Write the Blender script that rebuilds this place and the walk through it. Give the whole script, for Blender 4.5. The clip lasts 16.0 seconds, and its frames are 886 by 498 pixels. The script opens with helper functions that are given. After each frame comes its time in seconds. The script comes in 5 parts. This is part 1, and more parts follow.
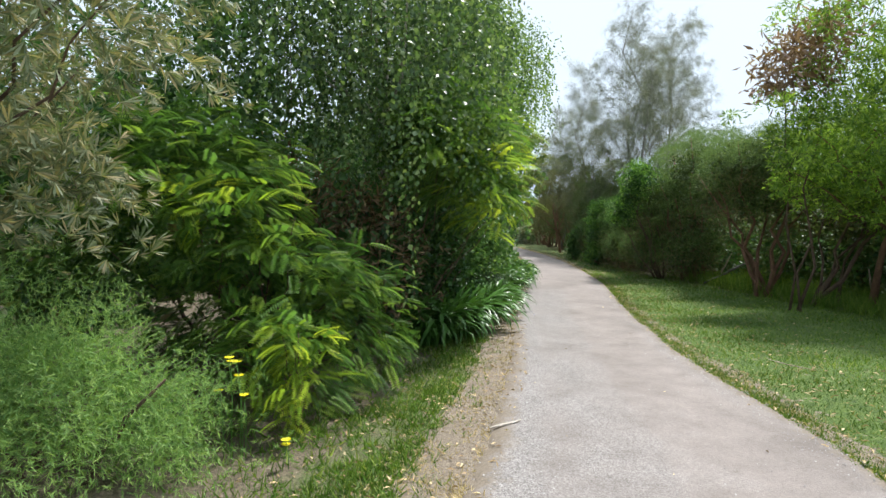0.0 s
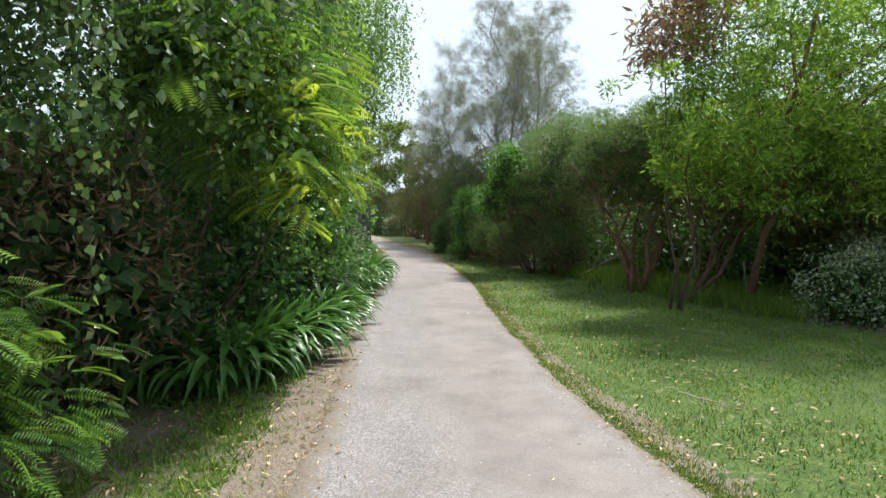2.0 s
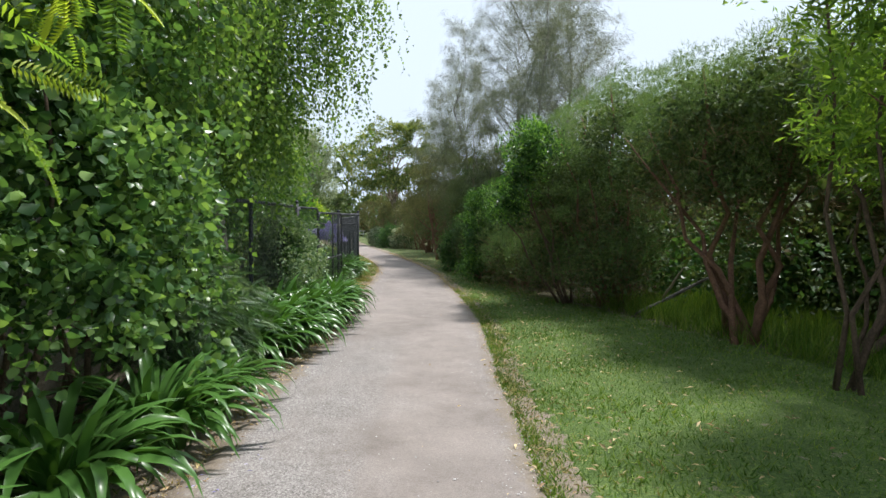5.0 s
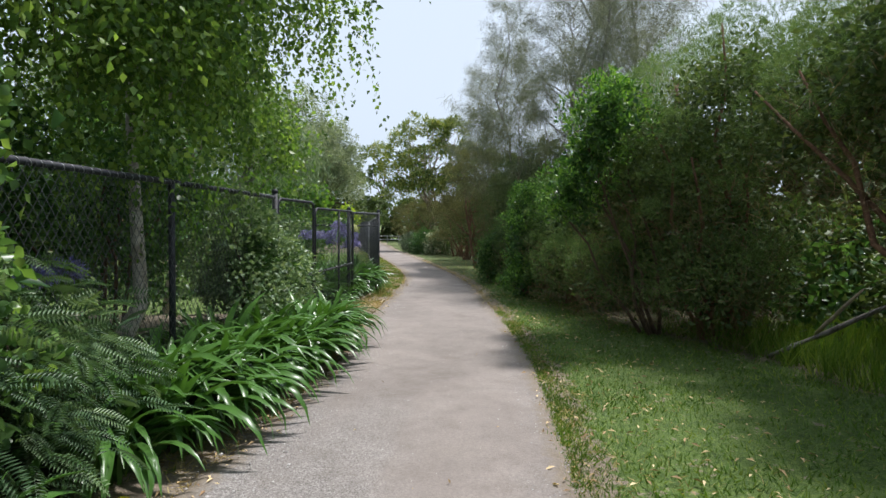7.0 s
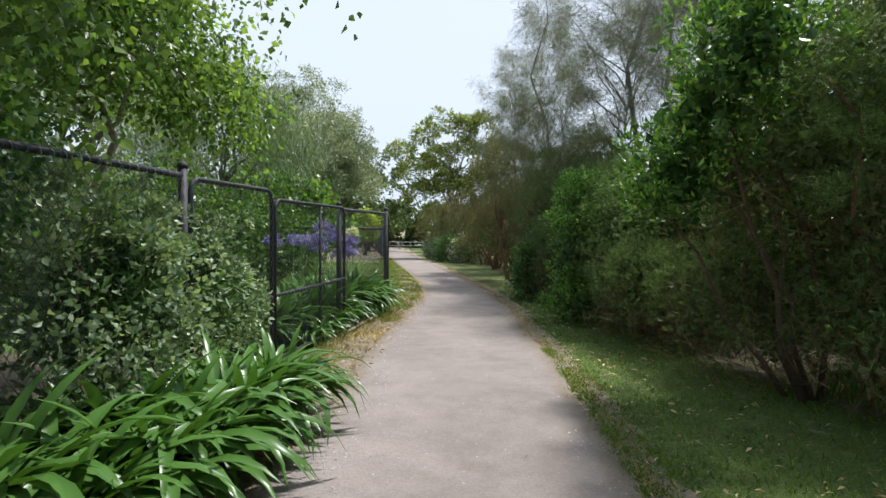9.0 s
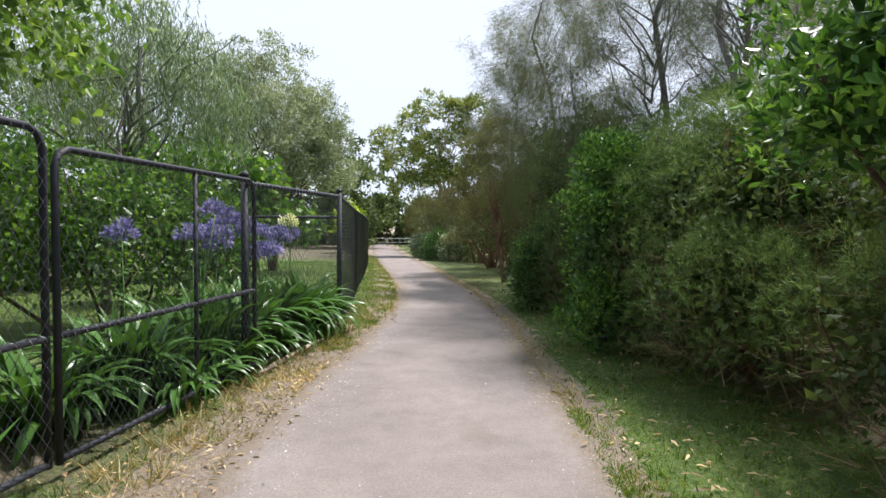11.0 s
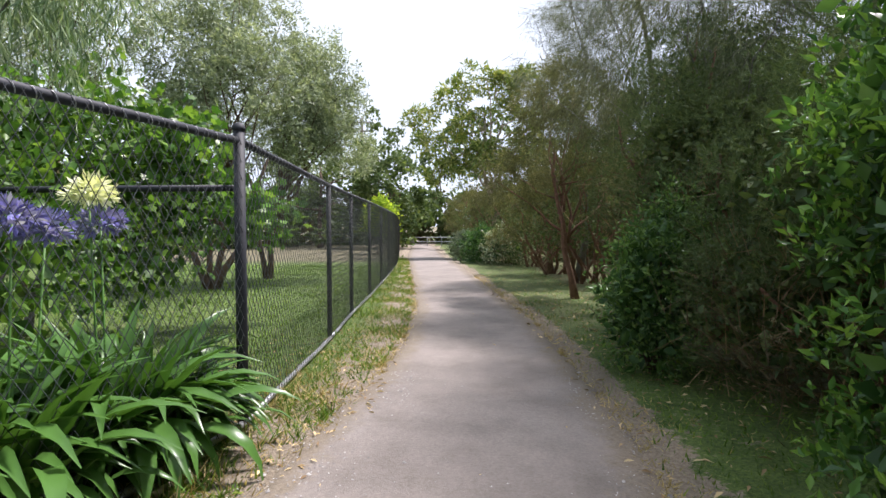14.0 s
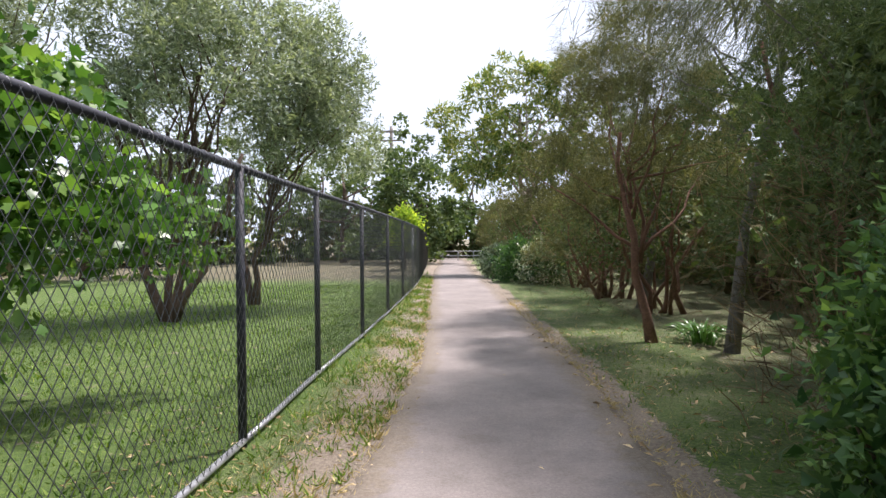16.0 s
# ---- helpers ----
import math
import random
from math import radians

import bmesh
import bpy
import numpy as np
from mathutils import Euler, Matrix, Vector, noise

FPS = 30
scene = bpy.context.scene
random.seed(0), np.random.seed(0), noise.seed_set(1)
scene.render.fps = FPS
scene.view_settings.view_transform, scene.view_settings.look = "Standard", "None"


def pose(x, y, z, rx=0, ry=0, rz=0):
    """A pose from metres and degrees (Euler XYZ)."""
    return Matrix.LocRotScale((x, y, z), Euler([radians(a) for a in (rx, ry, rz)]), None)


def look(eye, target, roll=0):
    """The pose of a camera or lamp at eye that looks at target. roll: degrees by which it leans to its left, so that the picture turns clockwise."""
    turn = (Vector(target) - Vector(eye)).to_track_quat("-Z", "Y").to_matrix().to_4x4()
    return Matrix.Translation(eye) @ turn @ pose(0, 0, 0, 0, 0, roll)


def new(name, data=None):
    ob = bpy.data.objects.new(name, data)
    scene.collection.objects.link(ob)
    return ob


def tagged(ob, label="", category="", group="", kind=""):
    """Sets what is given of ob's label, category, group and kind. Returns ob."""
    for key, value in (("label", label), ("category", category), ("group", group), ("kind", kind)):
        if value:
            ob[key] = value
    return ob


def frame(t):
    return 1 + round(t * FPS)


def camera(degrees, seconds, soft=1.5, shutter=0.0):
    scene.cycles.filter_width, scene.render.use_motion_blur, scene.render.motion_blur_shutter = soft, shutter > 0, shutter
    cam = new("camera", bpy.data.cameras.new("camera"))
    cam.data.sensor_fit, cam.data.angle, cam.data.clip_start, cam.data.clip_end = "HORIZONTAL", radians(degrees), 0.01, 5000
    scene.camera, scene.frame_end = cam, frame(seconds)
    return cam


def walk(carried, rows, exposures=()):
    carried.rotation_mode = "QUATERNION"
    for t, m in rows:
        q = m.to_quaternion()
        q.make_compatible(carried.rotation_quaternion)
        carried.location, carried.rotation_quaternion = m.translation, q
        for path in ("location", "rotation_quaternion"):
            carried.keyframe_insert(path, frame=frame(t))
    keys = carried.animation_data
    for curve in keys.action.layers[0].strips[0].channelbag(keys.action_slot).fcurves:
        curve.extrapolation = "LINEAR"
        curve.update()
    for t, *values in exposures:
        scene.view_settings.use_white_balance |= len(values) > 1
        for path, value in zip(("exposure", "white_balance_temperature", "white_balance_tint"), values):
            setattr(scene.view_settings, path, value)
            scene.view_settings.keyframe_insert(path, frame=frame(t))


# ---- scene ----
cam = camera(74.4, 16.0)
METRES, EYE, TILT, LEAN, TURN = 22.5, 1.57, 0.0, 0.0, -0.2
ROWS = [
    (0.0, 0.0, 0.0, 0.0, 0.04, -3.43, -0.6),
    (0.5, 0.0073, 0.0225, -0.0013, -4.52, -3.94, -0.71),
    (1.0, 0.0131, 0.0471, -0.0025, -8.64, -3.92, -0.8),
    (1.5, 0.0224, 0.0713, -0.0026, -10.81, -3.91, -0.8),
    (2.0, 0.0324, 0.0998, -0.0036, -12.22, -4.1, -0.74),
    (2.5, 0.0431, 0.1291, -0.0051, -12.7, -3.88, -0.71),
    (3.0, 0.0548, 0.1609, -0.0059, -12.36, -4.07, -0.66),
    (3.5, 0.0658, 0.192, -0.0072, -11.47, -3.74, -0.62),
    (4.0, 0.0777, 0.224, -0.0074, -11.05, -3.66, -0.53),
    (6.5, 0.1117, 0.3813, -0.0134, -6.88, -2.1, -0.68),
    (7.0, 0.1185, 0.4143, -0.0146, -5.86, -2.5, -0.61),
    (7.5, 0.1231, 0.4462, -0.0156, -5.03, -2.81, -0.58),
    (8.0, 0.1286, 0.4785, -0.0163, -4.67, -2.56, -0.57),
    (8.5, 0.1308, 0.5104, -0.0169, -3.99, -2.0, -0.56),
    (9.0, 0.1334, 0.5427, -0.018, -3.17, -1.91, -0.52),
    (9.5, 0.1366, 0.5737, -0.0185, -3.67, -1.44, -0.46),
    (10.0, 0.1429, 0.6038, -0.0198, -3.76, -1.83, -0.4),
    (12.5, 0.1606, 0.7589, -0.0265, -2.04, -2.43, -0.04),
    (13.0, 0.1642, 0.7912, -0.0274, -0.82, -2.59, 0.04),
    (13.5, 0.1665, 0.8235, -0.0274, 0.0, -2.44, 0.06),
    (14.0, 0.1691, 0.854, -0.0276, 1.1, -2.31, 0.09),
    (14.5, 0.1715, 0.886, -0.0276, 1.5, -2.1, 0.2),
    (15.0, 0.1727, 0.9165, -0.0275, 2.77, -1.77, 0.29),
    (15.5, 0.1739, 0.9484, -0.0271, 3.74, -1.65, 0.34),
    (16.0, 0.1752, 0.9782, -0.0275, 4.56, -1.04, 0.39),
]
walk(cam, [(t, pose(0, 0, EYE, TILT, LEAN, TURN) @ pose(METRES * x, METRES * y, METRES * z, 90 + pitch, roll, yaw)) for t, x, y, z, yaw, pitch, roll in ROWS],
     exposures=[(0.0, 0.64, 6330, 12), (3.5, 0.68, 6340, 12), (6.5, 0.34, 6340, 14), (8.0, 0.36, 6370, 14), (10.0, 0.58, 6420, 17), (12.5, 0.66, 6450, 20), (14.0, 0.8, 6460, 21), (16.0, 0.82, 6420, 23)])

# ---- light ----
SUN_DIR = Vector((0.45, 0.38, 1.2)).normalized()      # towards the sun
world = bpy.data.worlds.new("overcast_sky")
scene.world = world
world.use_nodes = True
wn = world.node_tree
wn.nodes.clear()
sky = wn.nodes.new("ShaderNodeTexSky")
sky.sky_type = 'NISHITA'
sky.sun_disc = False
sky.sun_elevation = math.asin(SUN_DIR.z)
sky.sun_rotation = math.atan2(SUN_DIR.x, SUN_DIR.y)
sky.dust_density = 6.0
sky.air_density = 1.2
flat = wn.nodes.new("ShaderNodeHueSaturation")
flat.inputs["Saturation"].default_value = 0.28
cloud = wn.nodes.new("ShaderNodeMix")
cloud.data_type = 'RGBA'
cloud.inputs[0].default_value = 0.9
cloud.inputs[7].default_value = (6.1, 7.15, 8.15, 1)       # even cloud cover
wback = wn.nodes.new("ShaderNodeBackground")
wback.inputs[1].default_value = 0.1
wout = wn.nodes.new("ShaderNodeOutputWorld")
wn.links.new(sky.outputs[0], flat.inputs["Color"])
wn.links.new(flat.outputs[0], cloud.inputs[6])
wn.links.new(cloud.outputs[2], wback.inputs[0])
wn.links.new(wback.outputs[0], wout.inputs[0])
sun = new("sun", bpy.data.lights.new("sun", 'SUN'))
sun.data.energy = 4.9
sun.data.angle = radians(5)
sun.data.color = (1.0, 0.97, 0.93)
sun.matrix_world = look(SUN_DIR * 30, (0, 0, 0))

# ---- materials ----
def mat(name):
    m = bpy.data.materials.new(name)
    m.use_nodes = True
    nt = m.node_tree
    b = nt.nodes["Principled BSDF"]
    return m, nt, b


def ramp(nt, src, stops):
    r = nt.nodes.new("ShaderNodeValToRGB")
    els = r.color_ramp.elements
    while len(els) < len(stops):
        els.new(0.5)
    for e, (p, c) in zip(els, stops):
        e.position, e.color = p, (*c, 1)
    nt.links.new(src, r.inputs[0])
    return r.outputs[0]


def noise_tex(nt, scale, detail=4, coord="Object", rough=0.6):
    tc = nt.nodes.new("ShaderNodeTexCoord")
    n = nt.nodes.new("ShaderNodeTexNoise")
    n.inputs["Scale"].default_value = scale
    n.inputs["Detail"].default_value = detail
    n.inputs["Roughness"].default_value = rough
    nt.links.new(tc.outputs[coord], n.inputs["Vector"])
    return n.outputs["Fac"]


def mix(nt, a, b, fac, blend='MIX'):
    m = nt.nodes.new("ShaderNodeMix")
    m.data_type, m.blend_type = 'RGBA', blend
    for sock, v in ((m.inputs[0], fac), (m.inputs[6], a), (m.inputs[7], b)):
        if isinstance(v, (int, float)):
            sock.default_value = v
        elif isinstance(v, tuple):
            sock.default_value = (*v, 1)
        else:
            nt.links.new(v, sock)
    return m.outputs[2]


def bump(nt, b, src, strength=0.4, dist=0.01):
    n = nt.nodes.new("ShaderNodeBump")
    n.inputs["Strength"].default_value = strength
    n.inputs["Distance"].default_value = dist
    nt.links.new(src, n.inputs["Height"])
    nt.links.new(n.outputs[0], b.inputs["Normal"])


FOLIAGE = 1.3


def leaf_mat(name, dark, mid, light, rough=0.45, glow=0.35, patch=1.2):
    """Foliage: every leaf a shade of its own, drifting in patches; thin, so that light passes."""
    m, nt, b = mat(name)
    dark, mid, light = (tuple(min(0.85, v * FOLIAGE) for v in c) for c in (dark, mid, light))
    geo = nt.nodes.new("ShaderNodeNewGeometry")
    own = ramp(nt, geo.outputs["Random Per Island"], [(0.0, dark), (0.55, mid), (1.0, light)])
    big = ramp(nt, noise_tex(nt, patch, 2), [(0.3, (0.62, 0.66, 0.62)), (0.7, (1.25, 1.2, 1.1))])
    col = mix(nt, own, big, 1.0, 'MULTIPLY')
    nt.links.new(col, b.inputs["Base Color"])
    b.inputs["Roughness"].default_value = rough
    b.inputs["Specular IOR Level"].default_value = 0.27
    tr = nt.nodes.new("ShaderNodeBsdfTranslucent")
    warm = mix(nt, col, (1.25, 1.3, 0.6), 1.0, 'MULTIPLY')
    nt.links.new(warm, tr.inputs["Color"])
    sh = nt.nodes.new("ShaderNodeMixShader")
    sh.inputs[0].default_value = glow
    nt.links.new(b.outputs[0], sh.inputs[1])
    nt.links.new(tr.outputs[0], sh.inputs[2])
    nt.links.new(sh.outputs[0], nt.nodes["Material Output"].inputs[0])
    return m


def bark_mat(name, a, b2, scale=9, rough=0.9):
    m, nt, b = mat(name)
    n1 = noise_tex(nt, scale, 6)
    n2 = noise_tex(nt, scale * 6, 3)
    col = mix(nt, ramp(nt, n1, [(0.3, a), (0.7, b2)]), ramp(nt, n2, [(0.3, (0.6, 0.6, 0.6)), (0.7, (1.2, 1.2, 1.2))]), 1.0, 'MULTIPLY')
    nt.links.new(col, b.inputs["Base Color"])
    b.inputs["Roughness"].default_value = rough
    bump(nt, b, n2, 0.7, 0.02)
    return m


def metal_mat(name, a, rough, metallic=0.0):
    m, nt, b = mat(name)
    n = noise_tex(nt, 25, 5)
    lo = tuple(v * 0.6 for v in a)
    hi = tuple(min(1, v * 1.5) for v in a)
    nt.links.new(ramp(nt, n, [(0.3, lo), (0.7, hi)]), b.inputs["Base Color"])
    b.inputs["Roughness"].default_value = rough
    b.inputs["Metallic"].default_value = metallic
    bump(nt, b, noise_tex(nt, 120, 2), 0.2, 0.002)
    return m


M_BIRCH = leaf_mat("birch_leaf", (0.036, 0.072, 0.034), (0.072, 0.125, 0.052), (0.17, 0.235, 0.105), 0.3, 0.4)
M_BIRCH2 = leaf_mat("birch_leaf_light", (0.055, 0.11, 0.033), (0.105, 0.185, 0.05), (0.21, 0.30, 0.085), 0.33, 0.5)
M_PINNATE = leaf_mat("pinnate_leaf", (0.045, 0.10, 0.03), (0.09, 0.18, 0.044), (0.20, 0.295, 0.064), 0.4, 0.5)
M_YOUNG = leaf_mat("young_pinnate_leaf", (0.11, 0.195, 0.03), (0.20, 0.29, 0.04), (0.38, 0.44, 0.062), 0.42, 0.55)
M_BANKSIA = leaf_mat("narrow_grey_leaf", (0.10, 0.13, 0.075), (0.18, 0.21, 0.13), (0.32, 0.27, 0.16), 0.5, 0.25)
M_SOFT = leaf_mat("soft_feathery_leaf", (0.10, 0.19, 0.068), (0.17, 0.29, 0.10), (0.30, 0.41, 0.155), 0.6, 0.45)
# own leaf of the dark shrubs; as fill, shade painted inside other shrubs
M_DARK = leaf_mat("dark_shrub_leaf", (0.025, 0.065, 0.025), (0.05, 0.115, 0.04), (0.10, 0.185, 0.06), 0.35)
M_HEART = leaf_mat("heart_shaped_leaf", (0.048, 0.105, 0.04), (0.092, 0.178, 0.06), (0.185, 0.29, 0.093), 0.3, 0.42)
M_STRAP = leaf_mat("strap_leaf", (0.03, 0.075, 0.02), (0.052, 0.125, 0.028), (0.095, 0.19, 0.042), 0.3, 0.2, 3)
M_NEEDLE = leaf_mat("needle_leaf", (0.052, 0.10, 0.036), (0.098, 0.165, 0.054), (0.18, 0.25, 0.085), 0.6, 0.3, 0.9)
# own colour of the dark bushes; in inner crowns it paints shade
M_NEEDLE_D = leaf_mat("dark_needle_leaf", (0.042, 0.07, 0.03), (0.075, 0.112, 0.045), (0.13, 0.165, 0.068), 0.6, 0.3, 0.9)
M_NEEDLE_Y = leaf_mat("olive_needle_leaf", (0.058, 0.068, 0.03), (0.10, 0.104, 0.044), (0.17, 0.155, 0.07), 0.6, 0.3, 0.9)
M_DEAD = leaf_mat("dead_twig", (0.07, 0.05, 0.031), (0.15, 0.106, 0.064), (0.25, 0.18, 0.105), 0.85, 0.1)
M_WATTLE = leaf_mat("wattle_leaf", (0.07, 0.135, 0.03), (0.14, 0.235, 0.045), (0.27, 0.37, 0.075), 0.36, 0.56)
M_GLOSS = leaf_mat("glossy_bright_leaf", (0.032, 0.085, 0.024), (0.075, 0.175, 0.038), (0.22, 0.38, 0.075), 0.28, 0.3)
M_SHEOAK = leaf_mat("sheoak_needle", (0.085, 0.095, 0.082), (0.135, 0.148, 0.125), (0.215, 0.23, 0.19), 0.65, 0.3)
M_SHEOAK_D = leaf_mat("dark_sheoak_needle", (0.055, 0.065, 0.042), (0.092, 0.105, 0.064), (0.15, 0.16, 0.095), 0.65, 0.3)
M_OLIVE = leaf_mat("olive_leaf", (0.13, 0.165, 0.115), (0.215, 0.26, 0.19), (0.37, 0.41, 0.325), 0.42, 0.3)
M_MAPLE = leaf_mat("lobed_leaf", (0.035, 0.09, 0.02), (0.065, 0.145, 0.03), (0.15, 0.25, 0.055), 0.35, 0.4)
M_GUM = leaf_mat("gum_leaf", (0.07, 0.12, 0.03), (0.16, 0.21, 0.055), (0.32, 0.32, 0.10), 0.4, 0.3, 0.6)
M_RUST = leaf_mat("rust_leaf", (0.15, 0.095, 0.075), (0.24, 0.155, 0.12), (0.34, 0.25, 0.19), 0.6, 0.3)
M_FAR = leaf_mat("far_leaf", (0.048, 0.08, 0.033), (0.08, 0.12, 0.048), (0.135, 0.175, 0.072), 0.6, 0.25, 0.5)
M_GREYLEAF = leaf_mat("grey_green_leaf", (0.085, 0.14, 0.08), (0.15, 0.22, 0.13), (0.30, 0.37, 0.26), 0.36, 0.28)
M_GRASS = leaf_mat("grass_blade", (0.048, 0.105, 0.015), (0.088, 0.165, 0.024), (0.20, 0.26, 0.055), 0.5, 0.3, 0.7)
M_STRAW = leaf_mat("dry_grass", (0.22, 0.17, 0.08), (0.34, 0.27, 0.13), (0.45, 0.37, 0.2), 0.7, 0.2, 2)
M_LITTER = leaf_mat("fallen_leaf", (0.16, 0.10, 0.055), (0.34, 0.25, 0.14), (0.52, 0.42, 0.27), 0.7, 0.1, 2)
M_VIOLET = leaf_mat("violet_petal", (0.14, 0.12, 0.46), (0.22, 0.20, 0.58), (0.34, 0.32, 0.66), 0.5, 0.4)
M_FERN = leaf_mat("fern_like_leaf", (0.04, 0.08, 0.042), (0.075, 0.135, 0.07), (0.14, 0.21, 0.11), 0.4, 0.25)
M_YELLOW = leaf_mat("yellow_petal", (0.7, 0.48, 0.01), (0.8, 0.6, 0.015), (0.85, 0.7, 0.04), 0.5, 0.3)
M_CREAM = leaf_mat("cream_petal", (0.6, 0.62, 0.4), (0.7, 0.72, 0.5), (0.75, 0.78, 0.6), 0.5, 0.3)
M_STEM = leaf_mat("flower_stem", (0.07, 0.17, 0.04), (0.09, 0.2, 0.05), (0.12, 0.24, 0.06), 0.5, 0.1)
B_BIRCH = bark_mat("birch_bark", (0.25, 0.21, 0.17), (0.6, 0.56, 0.5), 6)
# dull brown-green with the hedge's inner shade put into the colour
M_CORE_SHADE = leaf_mat("shade_tinted_inner_leaf", (0.055, 0.058, 0.025), (0.09, 0.083, 0.037), (0.135, 0.115, 0.056), 0.8, 0.1)
B_BROWN = bark_mat("brown_bark", (0.07, 0.045, 0.03), (0.17, 0.11, 0.075))
B_RED = bark_mat("red_brown_bark", (0.13, 0.065, 0.04), (0.25, 0.13, 0.08))
B_GREY = bark_mat("grey_bark", (0.12, 0.11, 0.10), (0.24, 0.22, 0.2))
B_BLEACH = bark_mat("bleached_wood", (0.45, 0.39, 0.32), (0.72, 0.66, 0.57), 12)
B_PALE = bark_mat("pale_bark", (0.3, 0.22, 0.16), (0.5, 0.42, 0.34), 4)
M_BLACK = metal_mat("black_coated_steel", (0.015, 0.018, 0.025), 0.68)
M_WIRE = metal_mat("black_coated_wire", (0.03, 0.035, 0.04), 0.45)
M_GALV = metal_mat("weathered_steel", (0.32, 0.33, 0.34), 0.45, 0.6)
M_WHITE = metal_mat("pale_rail_paint", (0.30, 0.31, 0.32), 0.5)
M_POLE = bark_mat("grey_pole_timber", (0.16, 0.14, 0.12), (0.26, 0.24, 0.21), 5)

# ---- ground shape ----
GY = [-60, 5, 8, 11, 20, 25, 42, 80, 400]
GZ = [0.0, -0.02, -0.13, -0.20, -0.24, -0.27, -0.35, -0.4, -0.6]
LY = [-60, -3, 0, 3.65, 5, 6.8, 8.2, 10.5, 12, 13.7, 15.5, 17.5, 19.3, 21.2, 23.5, 25, 27.8, 31, 38, 45, 55, 70]
LX = [-14, -1.3, -0.5, 0.21, 0.52, 0.85, 1.0, 1.3, 1.5, 1.9, 2.25, 2.42, 2.6, 2.9, 3.25, 3.38, 3.35, 3.1, 2.5, 1.9, 1.4, -0.5]
RY = [-60, -3, 2, 4.5, 6.5, 8.7, 10.5, 12.7, 14.2, 16.2, 18.5, 20.5, 22.7, 25.5, 28, 31, 36, 43, 55, 70]
RX = [-11, 2.2, 2.75, 2.8, 2.9, 3.2, 3.5, 3.85, 4.2, 4.45, 4.65, 4.75, 4.92, 4.95, 4.85, 4.6, 4.3, 3.6, 2.8, 1.2]


def gz(y):
    return np.interp(y, GY, GZ)


def smooth(y, ys, xs):
    """Path edge, its corners rounded off."""
    return sum(np.interp(y + o, ys, xs) for o in (-1.2, -0.6, 0, 0.6, 1.2)) / 5


def left_edge(y):
    return smooth(y, LY, LX)


def right_edge(y):
    return smooth(y, RY, RX)


def wobble(x, y, s=1.0):
    return (np.sin(x * 1.7 * s + 0.9 * np.sin(y * 2.3 * s)) + np.sin(y * 2.9 * s + 1.3 * np.sin(x * 1.1 * s)) + np.sin((x + y) * 5.3 * s) * 0.5) / 2.5


# ---- building helpers ----
def thing(name, loc, label, category, group="", kind=""):
    ob = new(name)
    ob.empty_display_size = 0.2
    ob.location = loc
    return tagged(ob, label, category, group, kind)


def from_arrays(name, verts, faces, material, parent=None, label="", kind="", shade=False):
    """One mesh object out of vertex and face arrays in world places; faces (n, 3) or (n, 4)."""
    me = bpy.data.meshes.new(name)
    off = np.array(parent.matrix_basis.translation if parent else (0, 0, 0))
    v = np.asarray(verts, dtype=np.float32) - off.astype(np.float32)
    f = np.asarray(faces, dtype=np.int32)
    n, k = f.shape
    me.vertices.add(len(v))
    me.vertices.foreach_set("co", v.ravel())
    me.loops.add(n * k)
    me.loops.foreach_set("vertex_index", f.ravel())
    me.polygons.add(n)
    me.polygons.foreach_set("loop_start", np.arange(0, n * k, k, dtype=np.int32))
    if shade:
        me.polygons.foreach_set("use_smooth", np.ones(n, dtype=bool))
    me.materials.append(material)
    me.update(calc_edges=True)
    ob = new(name, me)
    if parent:
        ob.parent = parent
    return tagged(ob, label, kind=kind)


def part(name, bm, material, parent, label=""):
    """Links a bmesh, built in world places, as one mesh under a thing or part."""
    me = bpy.data.meshes.new(name)
    root = parent
    off = Vector((0, 0, 0))
    while root:
        off += root.matrix_basis.translation
        root = root.parent
    bmesh.ops.translate(bm, verts=bm.verts, vec=-off)
    bm.to_mesh(me)
    bm.free()
    for p in me.polygons:
        p.use_smooth = True
    me.materials.append(material)
    ob = new(name, me)
    if parent:
        ob.parent = parent
    return tagged(ob, label)


def tube(bm, pts, radii, sides=8, jitter=0.0, rng=None):
    """A tapered round limb along the points."""
    rings = []
    pts = [Vector(p) for p in pts]
    for i, p in enumerate(pts):
        d = (pts[min(i + 1, len(pts) - 1)] - pts[max(i - 1, 0)]).normalized()
        a = d.orthogonal().normalized()
        if abs(d.z) > 0.5:
            a = (Vector((1, 0, 0)) - d * d.x).normalized()
        b = d.cross(a)
        ring = []
        for k in range(sides):
            w = 2 * math.pi * k / sides
            r = radii[i] * (1 + (rng.uniform(-jitter, jitter) if rng else 0))
            ring.append(bm.verts.new(p + (a * math.cos(w) + b * math.sin(w)) * r))
        rings.append(ring)
    for r0, r1 in zip(rings, rings[1:]):
        for k in range(sides):
            bm.faces.new((r0[k], r0[(k + 1) % sides], r1[(k + 1) % sides], r1[k]))
    bm.faces.new(rings[0][::-1])
    bm.faces.new(rings[-1])
    return bm


def bent(a, b, n, wob, rng, sag=0.0):
    """Points of a crooked line from a to b."""
    a, b = Vector(a), Vector(b)
    out = []
    for i in range(n + 1):
        s = i / n
        k = math.sin(math.pi * s)
        out.append(a.lerp(b, s) + Vector((rng.gauss(0, wob), rng.gauss(0, wob), rng.gauss(0, wob * 0.5) + sag)) * (k if 0 < i < n else 0))
    return out


